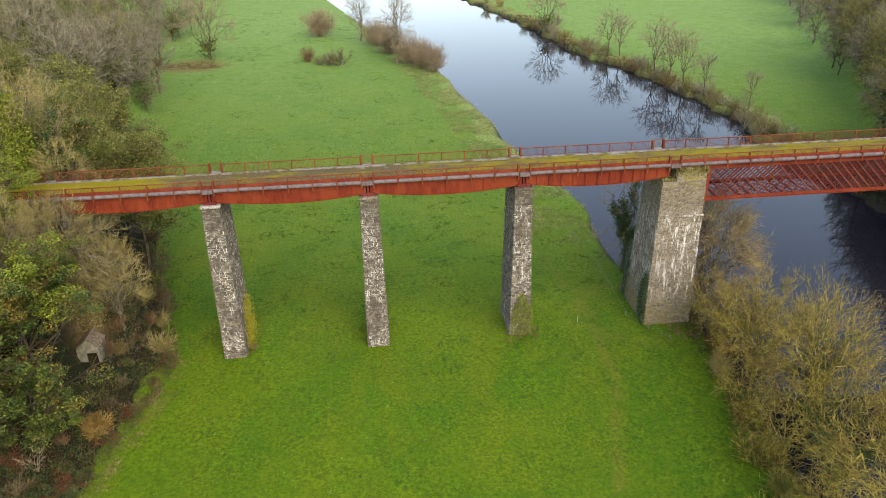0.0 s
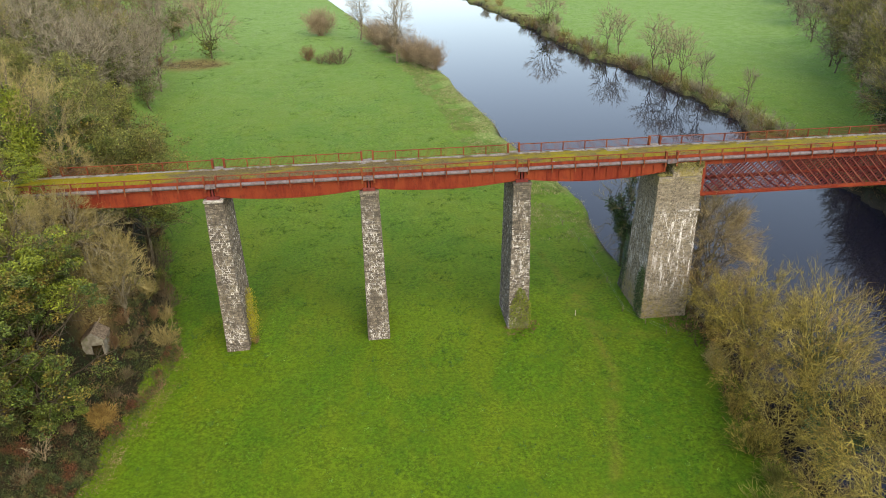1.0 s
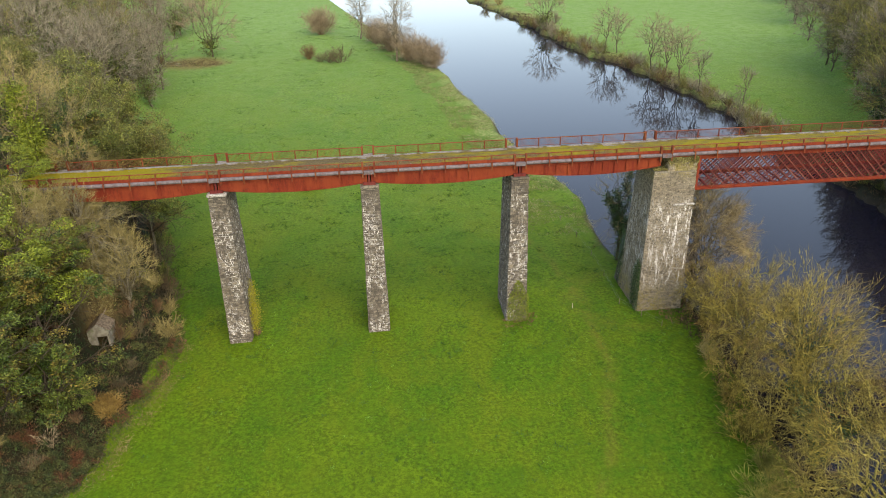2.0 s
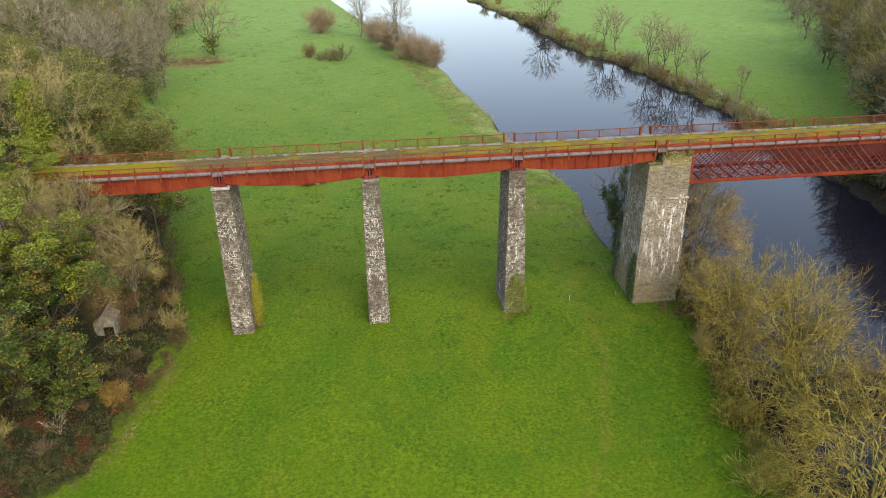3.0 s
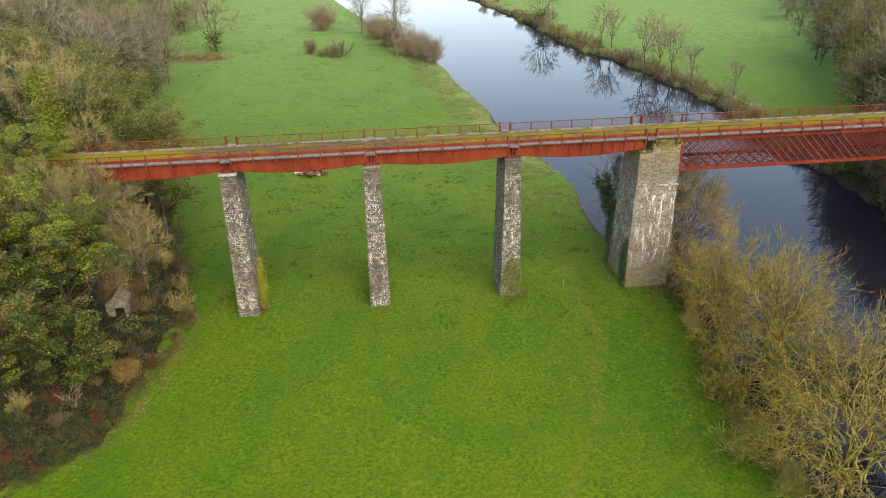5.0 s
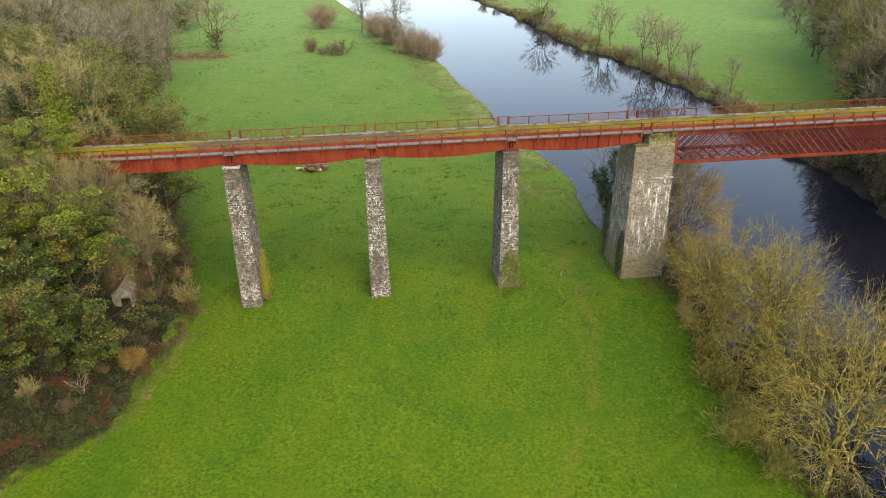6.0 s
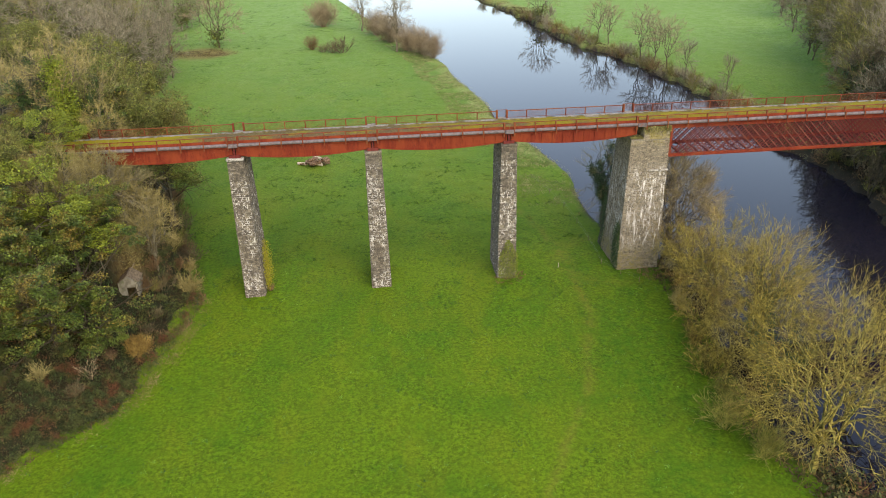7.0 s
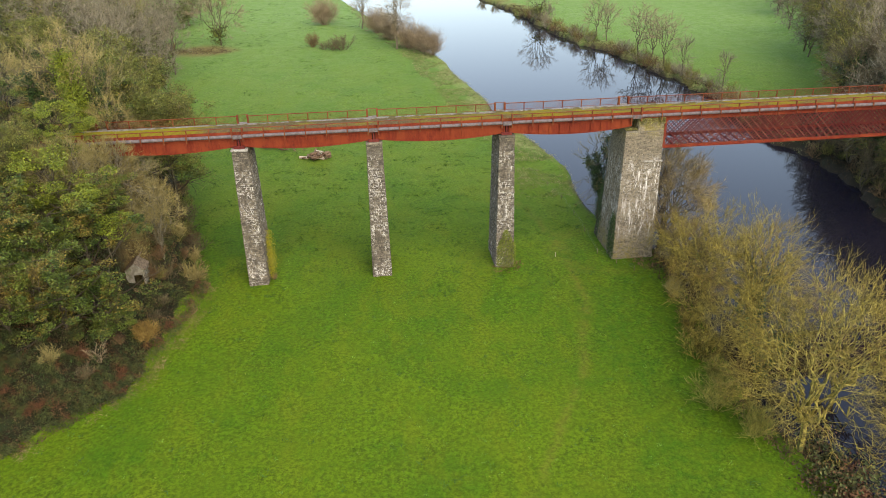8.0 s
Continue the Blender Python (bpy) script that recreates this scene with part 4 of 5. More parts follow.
def evergreen_tree(seed, h, spread, leaf, clumps=55, per=230, size=0.17, stems=2):
    """A broad tree in leaf: crown of leafy boughs, with gaps between them."""
    rng = np.random.RandomState(seed)
    starts = [((rng.uniform(-.4, .4), rng.uniform(-.4, .4), -0.6), (rng.uniform(-.4, .4), rng.uniform(-.4, .4), 1), h * 0.66, 0.02 * h / stems + 0.08) for _ in range(stems)]
    s = spread / h
    rows = grow(rng, starts, (6, 4, 3), (3, 3), (0.55 * s + 0.25, 0.5), (0.1, 0.18, 0.25), (0.06, 0.03, -0.03), ((40, 80), (30, 70)), (0.1, 0.3))
    rows[:, :6] *= h / (rows[:, 5].max() + 0.5)
    ends = rows[rows[:, 8] >= 1][:, 3:6]
    pick = ends[rng.choice(len(ends), min(clumps, len(ends)), replace=False)]
    blobs = []
    for c in pick:
        rad = rng.uniform(0.6, 1.25) * (0.6 + spread / 16)
        q = rng.normal(size=(per, 3))
        q /= np.linalg.norm(q, axis=1)[:, None]
        q *= rng.uniform(0.35, 1.0, (per, 1)) ** 0.6 * rad
        q[:, 2] = q[:, 2] * 0.45 + 0.12 * rad
        blobs.append(c + q)
    leaves = leaf_cards("crown", np.concatenate(blobs), size, leaf, rng, 0.6)
    return tubes("trunk", rows, 4, DARK_BARK), leaves, None


def ivied_tree(seed, h, spread):
    """A broad crown of mossy twigs with tufts of olive ivy all through it."""
    trunk, crown, _ = bare_tree(seed, h, spread, BARK, TWIG_OLIVE, 2, shoots=3)
    rng = np.random.RandomState(seed + 500)
    pts = np.array([v.co for v in crown.vertices])
    high = pts[pts[:, 2] > 0.3 * h]
    tufts = high[rng.choice(len(high), 180, replace=False)]
    tufts[:, :2] *= 0.94
    q = rng.normal(size=(180, 150, 3)) * (rng.uniform(0.35, 0.8, (180, 1, 1)) * np.array((1.0, 1.0, 0.6)))
    leaves = leaf_cards("ivy", (tufts[:, None, :] + q).reshape(-1, 3), 0.105, LEAF_OLIVE, rng, 0.5)
    return trunk, crown, leaves


def bramble_mesh(seed, h, spread):
    """A low mound of arching bramble, leafy and half dead."""
    rng = np.random.RandomState(seed)
    n = 1500
    a, r = rng.uniform(0, 6.283, n), np.sqrt(rng.uniform(0, 1, n))
    lump = 0.75 + 0.25 * np.sin(3 * a + seed) + rng.normal(size=n) * 0.12
    c = np.stack([r * spread * lump * np.cos(a), r * spread * lump * np.sin(a), h * (1 - r ** 2) * rng.uniform(0.35, 1.05, n) * lump], -1)
    return leaf_cards("branch_mass", c, 0.085, BRAMBLE, rng, 0.5)


def shrub_mesh(seed, h, spread, twigs, stems=14, dense=2):
    rng = np.random.RandomState(seed)
    starts = []
    for k in range(stems):
        a, out = rng.uniform(0, 6.28), rng.uniform(0.1, 1.0)
        starts.append(((0.3 * spread * out * math.cos(a) * 0.4, 0.3 * spread * out * math.sin(a) * 0.4, -0.2),
                       (out * spread / h * math.cos(a), out * spread / h * math.sin(a), 1.0), h * rng.uniform(0.7, 1.0), 0.035))
    rows = grow(rng, starts, (4, 2, 1), (dense, 3), (0.5, 0.7), (0.12, 0.2, 0.25), (0.1, 0.08, 0.04), ((18, 50), (20, 55)), (0.25, 0.3))
    rows[:, :6] *= h / rows[:, 5].max()
    return spikes("branch_mass", (rows[rows[:, 8] < 2], rows[rows[:, 8] == 2]), 0.016, twigs)


PLANTED = {}


def plant(kind, build, x, y, name, label, category, group="", turn=0.0, size=1.0, crown_label="", sink=0.0):
    """Stands a plant on the ground; alike plants share their meshes."""
    if kind not in PLANTED:
        PLANTED[kind] = build()
    ob = thing(name, label, category, group, "", pose(x, y, ground_height(x, y) - sink, 0, 0, turn))
    ob.scale = (size, size, size)
    made = PLANTED[kind]
    if isinstance(made, tuple):
        under("trunk", made[0], ob)
        under("crown", made[1], ob, crown_label)
        if made[2]:
            under("ivy", made[2], ob, "green ivy climbing the trunk")
    else:
        under("branch_mass", made, ob)
    return ob


KINDS = {
    "willow_a": lambda: dome_tree(11, 16, 13, MOSSY_BARK, TWIG_YELLOW, None, 13, 0.85, 7, 0.010),
    "willow_b": lambda: dome_tree(12, 18, 14, MOSSY_BARK, TWIG_YELLOW, None, 15, 0.85, 7, 0.010),
    "willow_c": lambda: dome_tree(13, 12, 11, MOSSY_BARK, TWIG_YELLOW, None, 10, 0.85, 7, 0.010),
    "willow_great": lambda: dome_tree(15, 21, 18, MOSSY_BARK, TWIG_YELLOW, None, 20, 0.85, 8, 0.010),
    "willow_ivy": lambda: dome_tree(14, 16, 13, MOSSY_BARK, TWIG_YELLOW, IVY, 12, 0.85, 7, 0.010),
    "ochre_a": lambda: dome_tree(21, 15, 12, PALE_BARK, TWIG_OCHRE, None, 12, 1.0, 9),
    "ochre_b": lambda: dome_tree(22, 12, 9, PALE_BARK, TWIG_OCHRE, None, 10, 1.0, 9),
    "copper_tree": lambda: dome_tree(26, 14, 11, BARK, TWIG_COPPER, None, 12, 1.0, 9),
    "ochre_ball": lambda: shrub_mesh(92, 3.2, 3.0, TWIG_GOLD, 60, 3),
    "rust_stems": lambda: shrub_mesh(94, 3.2, 1.8, TWIG_RUST, 16, 2),
    "stem_bush": lambda: shrub_mesh(93, 3.2, 1.6, TWIG_FAWN, 7, 1),
    "olive_a": lambda: ivied_tree(31, 20, 15),
    "olive_b": lambda: ivied_tree(32, 18, 14),
    "pale_tree": lambda: dome_tree(24, 15, 10, PALE_BARK, TWIG_PALE, None, 11, 0.6, 7, low=0.42),
    "ivy_tree": lambda: bare_tree(41, 15, 7, BARK, TWIG_OCHRE, 1, LEAF_BRIGHT, 0.92, column=0.75),
    "dark_ivy_tree": lambda: dome_tree(42, 14, 8, BARK, TWIG_PALE, IVY, 5, 0.6, 8, leafy=190, low=0.3, ivy_top=0.95),
    "bank_tree": lambda: bare_tree(69, 12, 10, BARK, TWIG_DARK, 3, None, 0, False),
    "big_round_bush": lambda: shrub_mesh(95, 8.0, 8.6, TWIG_FAWN, 70, 3),
    "bramble_a": lambda: bramble_mesh(96, 1.3, 1.9),
    "bramble_b": lambda: bramble_mesh(97, 0.9, 1.5),
    "green_bush": lambda: shrub_mesh(98, 5.0, 5.2, TWIG_LIME, 26, 3),
    "leafy_a": lambda: evergreen_tree(51, 14, 9, LEAF_HOLM, 96, 220, 0.11),
    "leafy_b": lambda: evergreen_tree(52, 11, 8, LEAF_HOLM, 84, 220, 0.11),
    "leafy_bright": lambda: evergreen_tree(53, 12, 8, LEAF_BRIGHT, 70, 280, 0.095),
    "far_grey": lambda: dome_tree(61, 17, 14, BARK, TWIG_GREY, None, 10, 0.5, 5, 0.03),
    "far_olive": lambda: dome_tree(62, 16, 13, BARK, TWIG_OLIVE, None, 10, 0.5, 5, 0.03),
    "far_ivy": lambda: dome_tree(63, 17, 13, BARK, TWIG_GREY, IVY_OLIVE, 9, 0.5, 5, 0.03, 20),
    "tall_ivy": lambda: dome_tree(81, 21, 15, BARK, TWIG_OLIVE, IVY_OLIVE, 10, 0.5, 5, 0.03, 20),
    "tall_grey": lambda: dome_tree(82, 21, 16, BARK, TWIG_GREY, None, 11, 0.5, 5, 0.03),
    "far_dark": lambda: dome_tree(83, 18, 14, BARK, TWIG_DARK, IVY, 10, 0.5, 5, 0.03, 70, ivy_top=0.98),
    "far_rust": lambda: dome_tree(64, 14, 13, BARK, TWIG_RUST, None, 10, 0.5, 5, 0.03),
    "field_tree": lambda: dome_tree(103, 15, 17, BARK, TWIG_FAWN, IVY_OLIVE, 10, 0.5, 6, 0.022, 30, ivy_top=0.3),
    "poplar": lambda: dome_tree(66, 26, 10, PALE_BARK, TWIG_FAWN, None, 13, 0.7, 7, 0.022, low=0.2),
    "alder": lambda: dome_tree(67, 13, 9, BARK, TWIG_FAWN, None, 7, 0.4, 6, 0.02, low=0.2),
    "thin_tree": lambda: dome_tree(68, 11, 5, BARK, TWIG_GREY, None, 5, 0.4, 6, 0.02, low=0.3),
    "ochre_bush": lambda: shrub_mesh(71, 3.2, 3.4, TWIG_OCHRE, 20, 2),
    "rust_bush": lambda: shrub_mesh(72, 3.0, 3.4, TWIG_RUST, 20, 2),
    "yellow_bush": lambda: shrub_mesh(73, 4.2, 4.6, TWIG_YELLOW, 22, 3),
    "grey_bush": lambda: shrub_mesh(74, 3.6, 4.0, TWIG_GREY, 20, 2),
    "far_rust_bush": lambda: shrub_mesh(76, 3.0, 3.8, TWIG_RUST, 12, 1),
    "far_grey_bush": lambda: shrub_mesh(77, 3.2, 4.0, TWIG_GREY, 12, 1),
    "far_olive_bush": lambda: shrub_mesh(78, 3.0, 3.8, TWIG_OLIVE, 12, 1),
    "dark_bush": lambda: shrub_mesh(79, 3.2, 4.0, TWIG_DARK, 18, 2),
    "olive_bush": lambda: shrub_mesh(75, 3.4, 3.8, TWIG_OLIVE, 17, 2),
}


def put(kind, x, y, name, label, category, size=1.0, turn=0.0, group="", sink=0.0):
    return plant(kind, KINDS[kind], x, y, name, label, category, group, turn, size, "", sink)


# willows on the near bank
WILLOW = "bare yellow-twigged willow on the river bank"
for kind, x, y, size, turn in (("willow_great", 41.2, -43.0, 1.06, 45), ("willow_b", 46.0, -21.5, 1.17, 130), ("willow_ivy", 43.6, -29.5, 1.12, 300),
                               ("willow_c", 39.4, -20.0, 0.74, 220), ("willow_a", 42.6, -14.5, 1.05, 20), ("willow_c", 42.6, -7.0, 1.0, 200), ("willow_c", 46.5, -9.0, 1.1, 300),
                               ("willow_c", 39.8, -27.0, 0.85, 80), ("willow_a", 50.5, -34.0, 1.2, 260), ("willow_ivy", 50.5, -15.5, 1.0, 100), ("willow_c", 45.6, -1.5, 0.85, 20),
                               ("willow_b", 51.5, -47.5, 1.18, 20), ("willow_c", 38.6, -37.5, 0.75, 60)):
    put(kind, x, y, "willow_tree", WILLOW, "tree", size, turn, "river bank willows")
for kind, x, y, size, turn in (("yellow_bush", 38.6, -20.5, 0.9, 0), ("yellow_bush", 37.6, -27.0, 1.25, 60), ("green_bush", 37.4, -32.0, 0.8, 140),
                               ("green_bush", 35.6, -36.0, 1.05, 200), ("green_bush", 37.8, -40.5, 0.9, 280), ("ochre_bush", 40.2, -12.5, 1.1, 20),
                               ("yellow_bush", 43.6, -3.6, 1.0, 10)):
    put(kind, x, y, "willow_bush", "tangled bare willow scrub at the meadow's edge", "bush", size, turn, "river bank scrub")
# added mounds in place of the brown mud bank, which isn't modelled
for x, y, size in ((43.6, -46.0, 2.5), (44.6, -42.5, 2.6), (42.8, -49.5, 2.5), (45.4, -38.6, 2.5), (42.0, -53.0, 2.5), (46.0, -45.0, 2.6), (42.6, -43.0, 2.0), (43.4, -39.8, 2.2), (44.8, -34.6, 2.4)):
    put("bramble_a", x, y, "bramble_bush", "bramble mound standing in for the brown mud bank under the willows", "bramble", size, 37 * x, "bank brambles")
put("rust_bush", -15.9, 0.6, "bush", "small brown shrub at the foot of the stone pier", "bush", 0.42, 30)
put("copper_tree", 43.4, 3.4, "alder_tree", "bare orange-brown tree beside the massive pier", "tree", 1.4, 40)
put("copper_tree", 44.6, -5.0, "alder_tree", "bare orange-brown tree beside the massive pier", "tree", 0.8, 190)
put("copper_tree", 45.8, 5.2, "alder_tree", "bare orange-brown tree beside the massive pier", "tree", 1.35, 290)
put("dark_ivy_tree", 37.1, 14.2, "ivy_clad_tree", "leaning tree wrapped in dark ivy behind the pier", "tree", 1.2, 30)
put("thin_tree", 38.6, 18.5, "ivy_clad_tree", "bare tree with dark ivy at the water's edge", "tree", 0.7, 150)

# wooded valley side before the bridge
for kind, x, y, size, turn, name, label in (
        ("pale_tree", -32.8, -1.6, 0.95, 200, "bare_tree", "slim bare tree with pale branches by the bridge"),
        ("leafy_bright", -40.2, -2.6, 0.88, 70, "evergreen_tree", "bright green ivy-grown tree at the bridge end"),
        ("ochre_b", -36.2, -3.2, 0.6, 120, "bare_tree", "bare ochre tree beside the bridge end"),
        ("ochre_a", -38.0, -7.0, 0.75, 200, "bare_tree", "bare ochre tree on the valley side"),
        ("ivy_tree", -39.8, -4.4, 0.55, 70, "ivy_clad_tree", "tree wrapped in bright green ivy beside the bridge"),
        ("leafy_bright", -38.2, -9.8, 1.3, 10, "evergreen_tree", "leafy yellow-green evergreen tree on the valley side"),
        ("leafy_a", -34.4, -14.2, 1.25, 80, "evergreen_tree", "dark green evergreen tree on the valley side"),
        ("leafy_a", -37.4, -18.5, 1.1, 150, "evergreen_tree", "dark green evergreen tree on the valley side"),
        ("leafy_a", -41.0, -15.5, 1.0, 200, "evergreen_tree", "dark green evergreen tree on the valley side"),
        ("leafy_b", -41.6, -23.0, 1.1, 20, "evergreen_tree", "dark olive evergreen tree on the valley side"),
        ("leafy_a", -45.0, -19.0, 1.0, 300, "evergreen_tree", "dark green evergreen tree on the valley side"),
        ("leafy_bright", -43.5, -9.5, 0.9, 240, "evergreen_tree", "leafy yellow-green evergreen tree on the valley side"),
        ("leafy_b", -46.0, -29.0, 1.1, 120, "evergreen_tree", "dark olive evergreen tree on the valley side"),
        ("ochre_b", -39.4, -19.5, 0.85, 60, "bare_tree", "bare ochre tree among dark evergreens"),
        ("ochre_b", -35.4, -6.4, 0.6, 10, "bare_tree", "bare ochre tree on the dry bank"),
        ("ochre_b", -34.4, -1.8, 0.85, 210, "bare_tree", "bare ochre tree under the bridge end"),
        ("ochre_b", -36.4, -5.2, 0.7, 310, "bare_tree", "bare ochre tree on the dry bank"),
        ("ochre_b", -40.6, -6.6, 0.8, 140, "bare_tree", "bare ochre tree on the valley side"),
        ("ochre_b", -30.6, -0.9, 0.95, 40, "bare_tree", "bare ochre tree under the bridge"),
        ("ochre_b", -31.6, 1.6, 0.75, 100, "bare_tree", "bare ochre tree under the bridge"),
        ("ochre_b", -34.8, 0.4, 0.6, 250, "bare_tree", "bare ochre tree on the dry bank"),
        ("leafy_b", -34.2, -15.6, 0.85, 90, "evergreen_tree", "olive evergreen tree at the wood's edge"),
        ("leafy_a", -36.4, -8.6, 0.72, 250, "evergreen_tree", "olive evergreen tree beside the hut"),
        ("leafy_b", -40.2, -20.5, 1.0, 250, "evergreen_tree", "dark green evergreen tree on the valley side"),
        ("olive_b", -45.0, -7.0, 0.8, 10, "bare_tree", "bare olive-brown tree on the embankment")):
    put(kind, x, y, name, label, "tree", size, turn, "valley side trees")
for kind, x, y, size, turn in (("ochre_ball", -30.4, -14.9, 1.0, 0), ("stem_bush", -33.8, -21.4, 1.0, 0), ("rust_stems", -31.3, -4.6, 0.85, 90), ("rust_stems", -30.4, -3.2, 0.75, 10), ("ochre_bush", -27.4, 1.0, 1.15, 80), ("rust_bush", -30.9, -1.6, 0.85, 20), ("ochre_bush", -31.4, 0.4, 1.2, 120), ("ochre_bush", -32.0, 3.4, 1.2, 40), ("ochre_bush", -30.2, 5.6, 1.0, 300), ("ochre_bush", -33.2, -2.6, 0.9, 80), ("dark_bush", -34.6, -24.4, 0.6, 30),
                               ("olive_bush", -31.0, 4.5, 1.1, 130), ("olive_bush", -33.5, 8.5, 1.2, 10), ("rust_bush", -35.0, 3.0, 1.0, 220),
                               ("ochre_bush", -37.6, -24.6, 0.8, 200), ("rust_bush", -32.6, -17.6, 0.6, 280), ("olive_bush", -30.6, 7.5, 1.0, 0), ("dark_bush", -31.6, 12.5, 1.2, 140),
                               ("rust_bush", -29.2, 3.8, 0.8, 200), ("dark_bush", -31.4, -0.6, 1.2, 30), ("dark_bush", -30.0, -2.4, 0.9, 90), ("dark_bush", -33.4, 2.4, 1.3, 160),
                               ("dark_bush", -33.0, 21.5, 1.2, 50), ("olive_bush", -31.4, 17.0, 1.1, 220), ("rust_bush", -30.4, 14.0, 1.0, 310), ("olive_bush", -34.6, 27.0, 1.3, 80), ("rust_bush", -36.4, 34.0, 1.2, 160), ("dark_bush", -29.4, 10.0, 1.1, 15), ("ochre_bush", -28.6, 6.0, 0.9, 250),
                               ("olive_bush", -34.8, -10.8, 0.8, 110), ("dark_bush", -29.8, -7.5, 0.5, 10), ("dark_bush", -30.2, -11.0, 0.5, 70), ("olive_bush", -31.0, -3.8, 0.7, 330)):
    put(kind, x, y, "bush", "bare twiggy bush at the foot of the slope", "bush", size, turn, "slope bushes")

brambles = random.Random(41)
for i in range(100):
    y = brambles.uniform(-58, 6)
    x = float(wood_left(y)) - 0.4 - 12.0 * brambles.random()
    if math.hypot(x + 33.0, y + 6.5) > 3.6:
        put(brambles.choice(["bramble_a", "bramble_b"]), x, y, "bramble_bush", "low mound of half-dead bramble on the slope", "bramble", brambles.uniform(0.7, 1.3), brambles.uniform(0, 360), "slope brambles", 0.1)

for i in range(75):
    y = brambles.uniform(-42, -18)
    x = float(wood_left(y)) - 0.8 - 9.0 * brambles.random()
    put(brambles.choice(["bramble_a", "bramble_b"]), x, y, "bramble_bush", "low mound of half-dead bramble on the slope", "bramble", brambles.uniform(0.6, 1.1), brambles.uniform(0, 360), "slope brambles", 0.25)

# wood behind the bridge on the same side
for kind, x, y, size, turn, name, label in (
        ("olive_a", -37.5, 18.5, 1.28, 0, "bare_tree", "broad bare olive-brown tree behind the bridge"),
        ("olive_b", -34.0, 21.0, 1.25, 90, "bare_tree", "broad bare olive-brown tree behind the bridge"),
        ("olive_a", -42.5, 24.0, 1.2, 200, "bare_tree", "broad bare olive-brown tree behind the bridge"),
        ("olive_b", -39.5, 33.0, 1.2, 300, "bare_tree", "broad bare olive-brown tree behind the bridge"),
        ("olive_a", -38.0, 14.6, 0.95, 160, "bare_tree", "broad bare olive-brown tree behind the bridge"),
        ("ochre_a", -41.5, 15.5, 1.5, 60, "bare_tree", "tall bare tan tree behind the bridge end"),
        ("dark_ivy_tree", -45.0, 9.0, 1.2, 60, "ivy_clad_tree", "tree wrapped in dark ivy behind the bridge end"),
        ("ochre_a", -34.6, 8.6, 0.7, 160, "bare_tree", "bare ochre tree behind the bridge"),
        ("ivy_tree", -39.6, 6.2, 1.12, 0, "ivy_clad_tree", "tree wrapped in bright green ivy behind the bridge"),
        ("dark_ivy_tree", -42.6, 8.6, 1.0, 200, "ivy_clad_tree", "tree wrapped in dark ivy behind the bridge end"),
        ("dark_ivy_tree", -37.2, 9.6, 1.0, 80, "ivy_clad_tree", "tree wrapped in dark ivy behind the bridge end"),
        ("leafy_a", -40.5, 13.5, 1.25, 30, "evergreen_tree", "dark green ivy-grown tree behind the bridge"),
        ("leafy_a", -38.0, 17.0, 1.3, 130, "evergreen_tree", "dark green ivy-grown tree behind the bridge"),
        ("leafy_b", -43.5, 19.5, 1.4, 230, "evergreen_tree", "dark green ivy-grown tree behind the bridge"),
        ("leafy_a", -38.0, 25.5, 1.35, 290, "evergreen_tree", "dark green ivy-grown tree behind the bridge"),
        ("ochre_b", -36.4, 7.0, 0.72, 15, "bare_tree", "bare ochre tree behind the bridge"),
        ("ochre_a", -50.0, 30.0, 1.2, 10, "bare_tree", "bare ochre tree on the valley side"),
        ("olive_a", -48.0, 44.0, 1.1, 110, "bare_tree", "broad bare olive-brown tree on the valley side"),
        ("ochre_a", -56.0, 20.0, 1.1, 250, "bare_tree", "bare ochre tree on the valley side"),
        ("olive_b", -58.0, 40.0, 1.1, 20, "bare_tree", "broad bare olive-brown tree on the valley side"),
        ("leafy_a", -44.0, 30.0, 1.0, 70, "evergreen_tree", "dark green evergreen tree on the valley side"),
        ("leafy_a", -52.0, 10.0, 1.0, 170, "evergreen_tree", "dark green evergreen tree on the valley side")):
    put(kind, x, y, name, label, "tree", size, turn, "wood behind the bridge")


def wood(x_of, y0, y1, depth, count, kinds, seed, sign, label, group):
    """Trees scattered behind a wood's edge."""
    rng = random.Random(seed)
    spots = []
    tries = 0
    while len(spots) < count and tries < 4000:
        tries += 1
        y = rng.uniform(y0, y1)
        d = depth * rng.random() ** 1.3
        x = float(x_of(y)) + sign * (1.5 + d)
        if all((x - a) ** 2 + (y - b) ** 2 > 30 for a, b in spots):
            spots.append((x, y))
            put(rng.choice(kinds), x, y, "woodland_tree", label, "tree", rng.uniform(0.75, 1.25), rng.uniform(0, 360), group)


wood(lambda y: wood_left(y) - 7.0, 72, 150, 28, 26, ["far_ivy", "tall_ivy", "far_ivy", "far_grey"], 4, -1, "bare grey-brown woodland tree on the valley side", "woodland on the valley side")
wood(wood_left, 150, 300, 24, 26, ["far_grey", "far_ivy", "far_grey", "far_rust"], 5, -1, "bare grey woodland tree in the distance", "distant woodland")
wood(line([(100, -52), (135, -56), (160, -63), (215, -66), (300, -56)]), 104, 250, 10, 16, ["far_ivy", "far_grey", "far_ivy"], 14, -1, "bare grey ivy-clad tree at the wood's edge", "distant woodland")
wood(wood_right, 24, 125, 15, 40, ["tall_grey", "tall_ivy", "tall_grey", "tall_ivy"], 6, 1, "tall bare ivy-clad woodland tree across the river", "woodland across the river")
wood(wood_right, -12, 52, 7, 15, ["far_dark"], 9, 1, "tall tree smothered in dark ivy across the river", "woodland across the river")
wood(wood_right, 125, 300, 18, 18, ["far_grey", "far_ivy", "far_grey"], 7, 1, "bare grey woodland tree across the river", "woodland across the river")
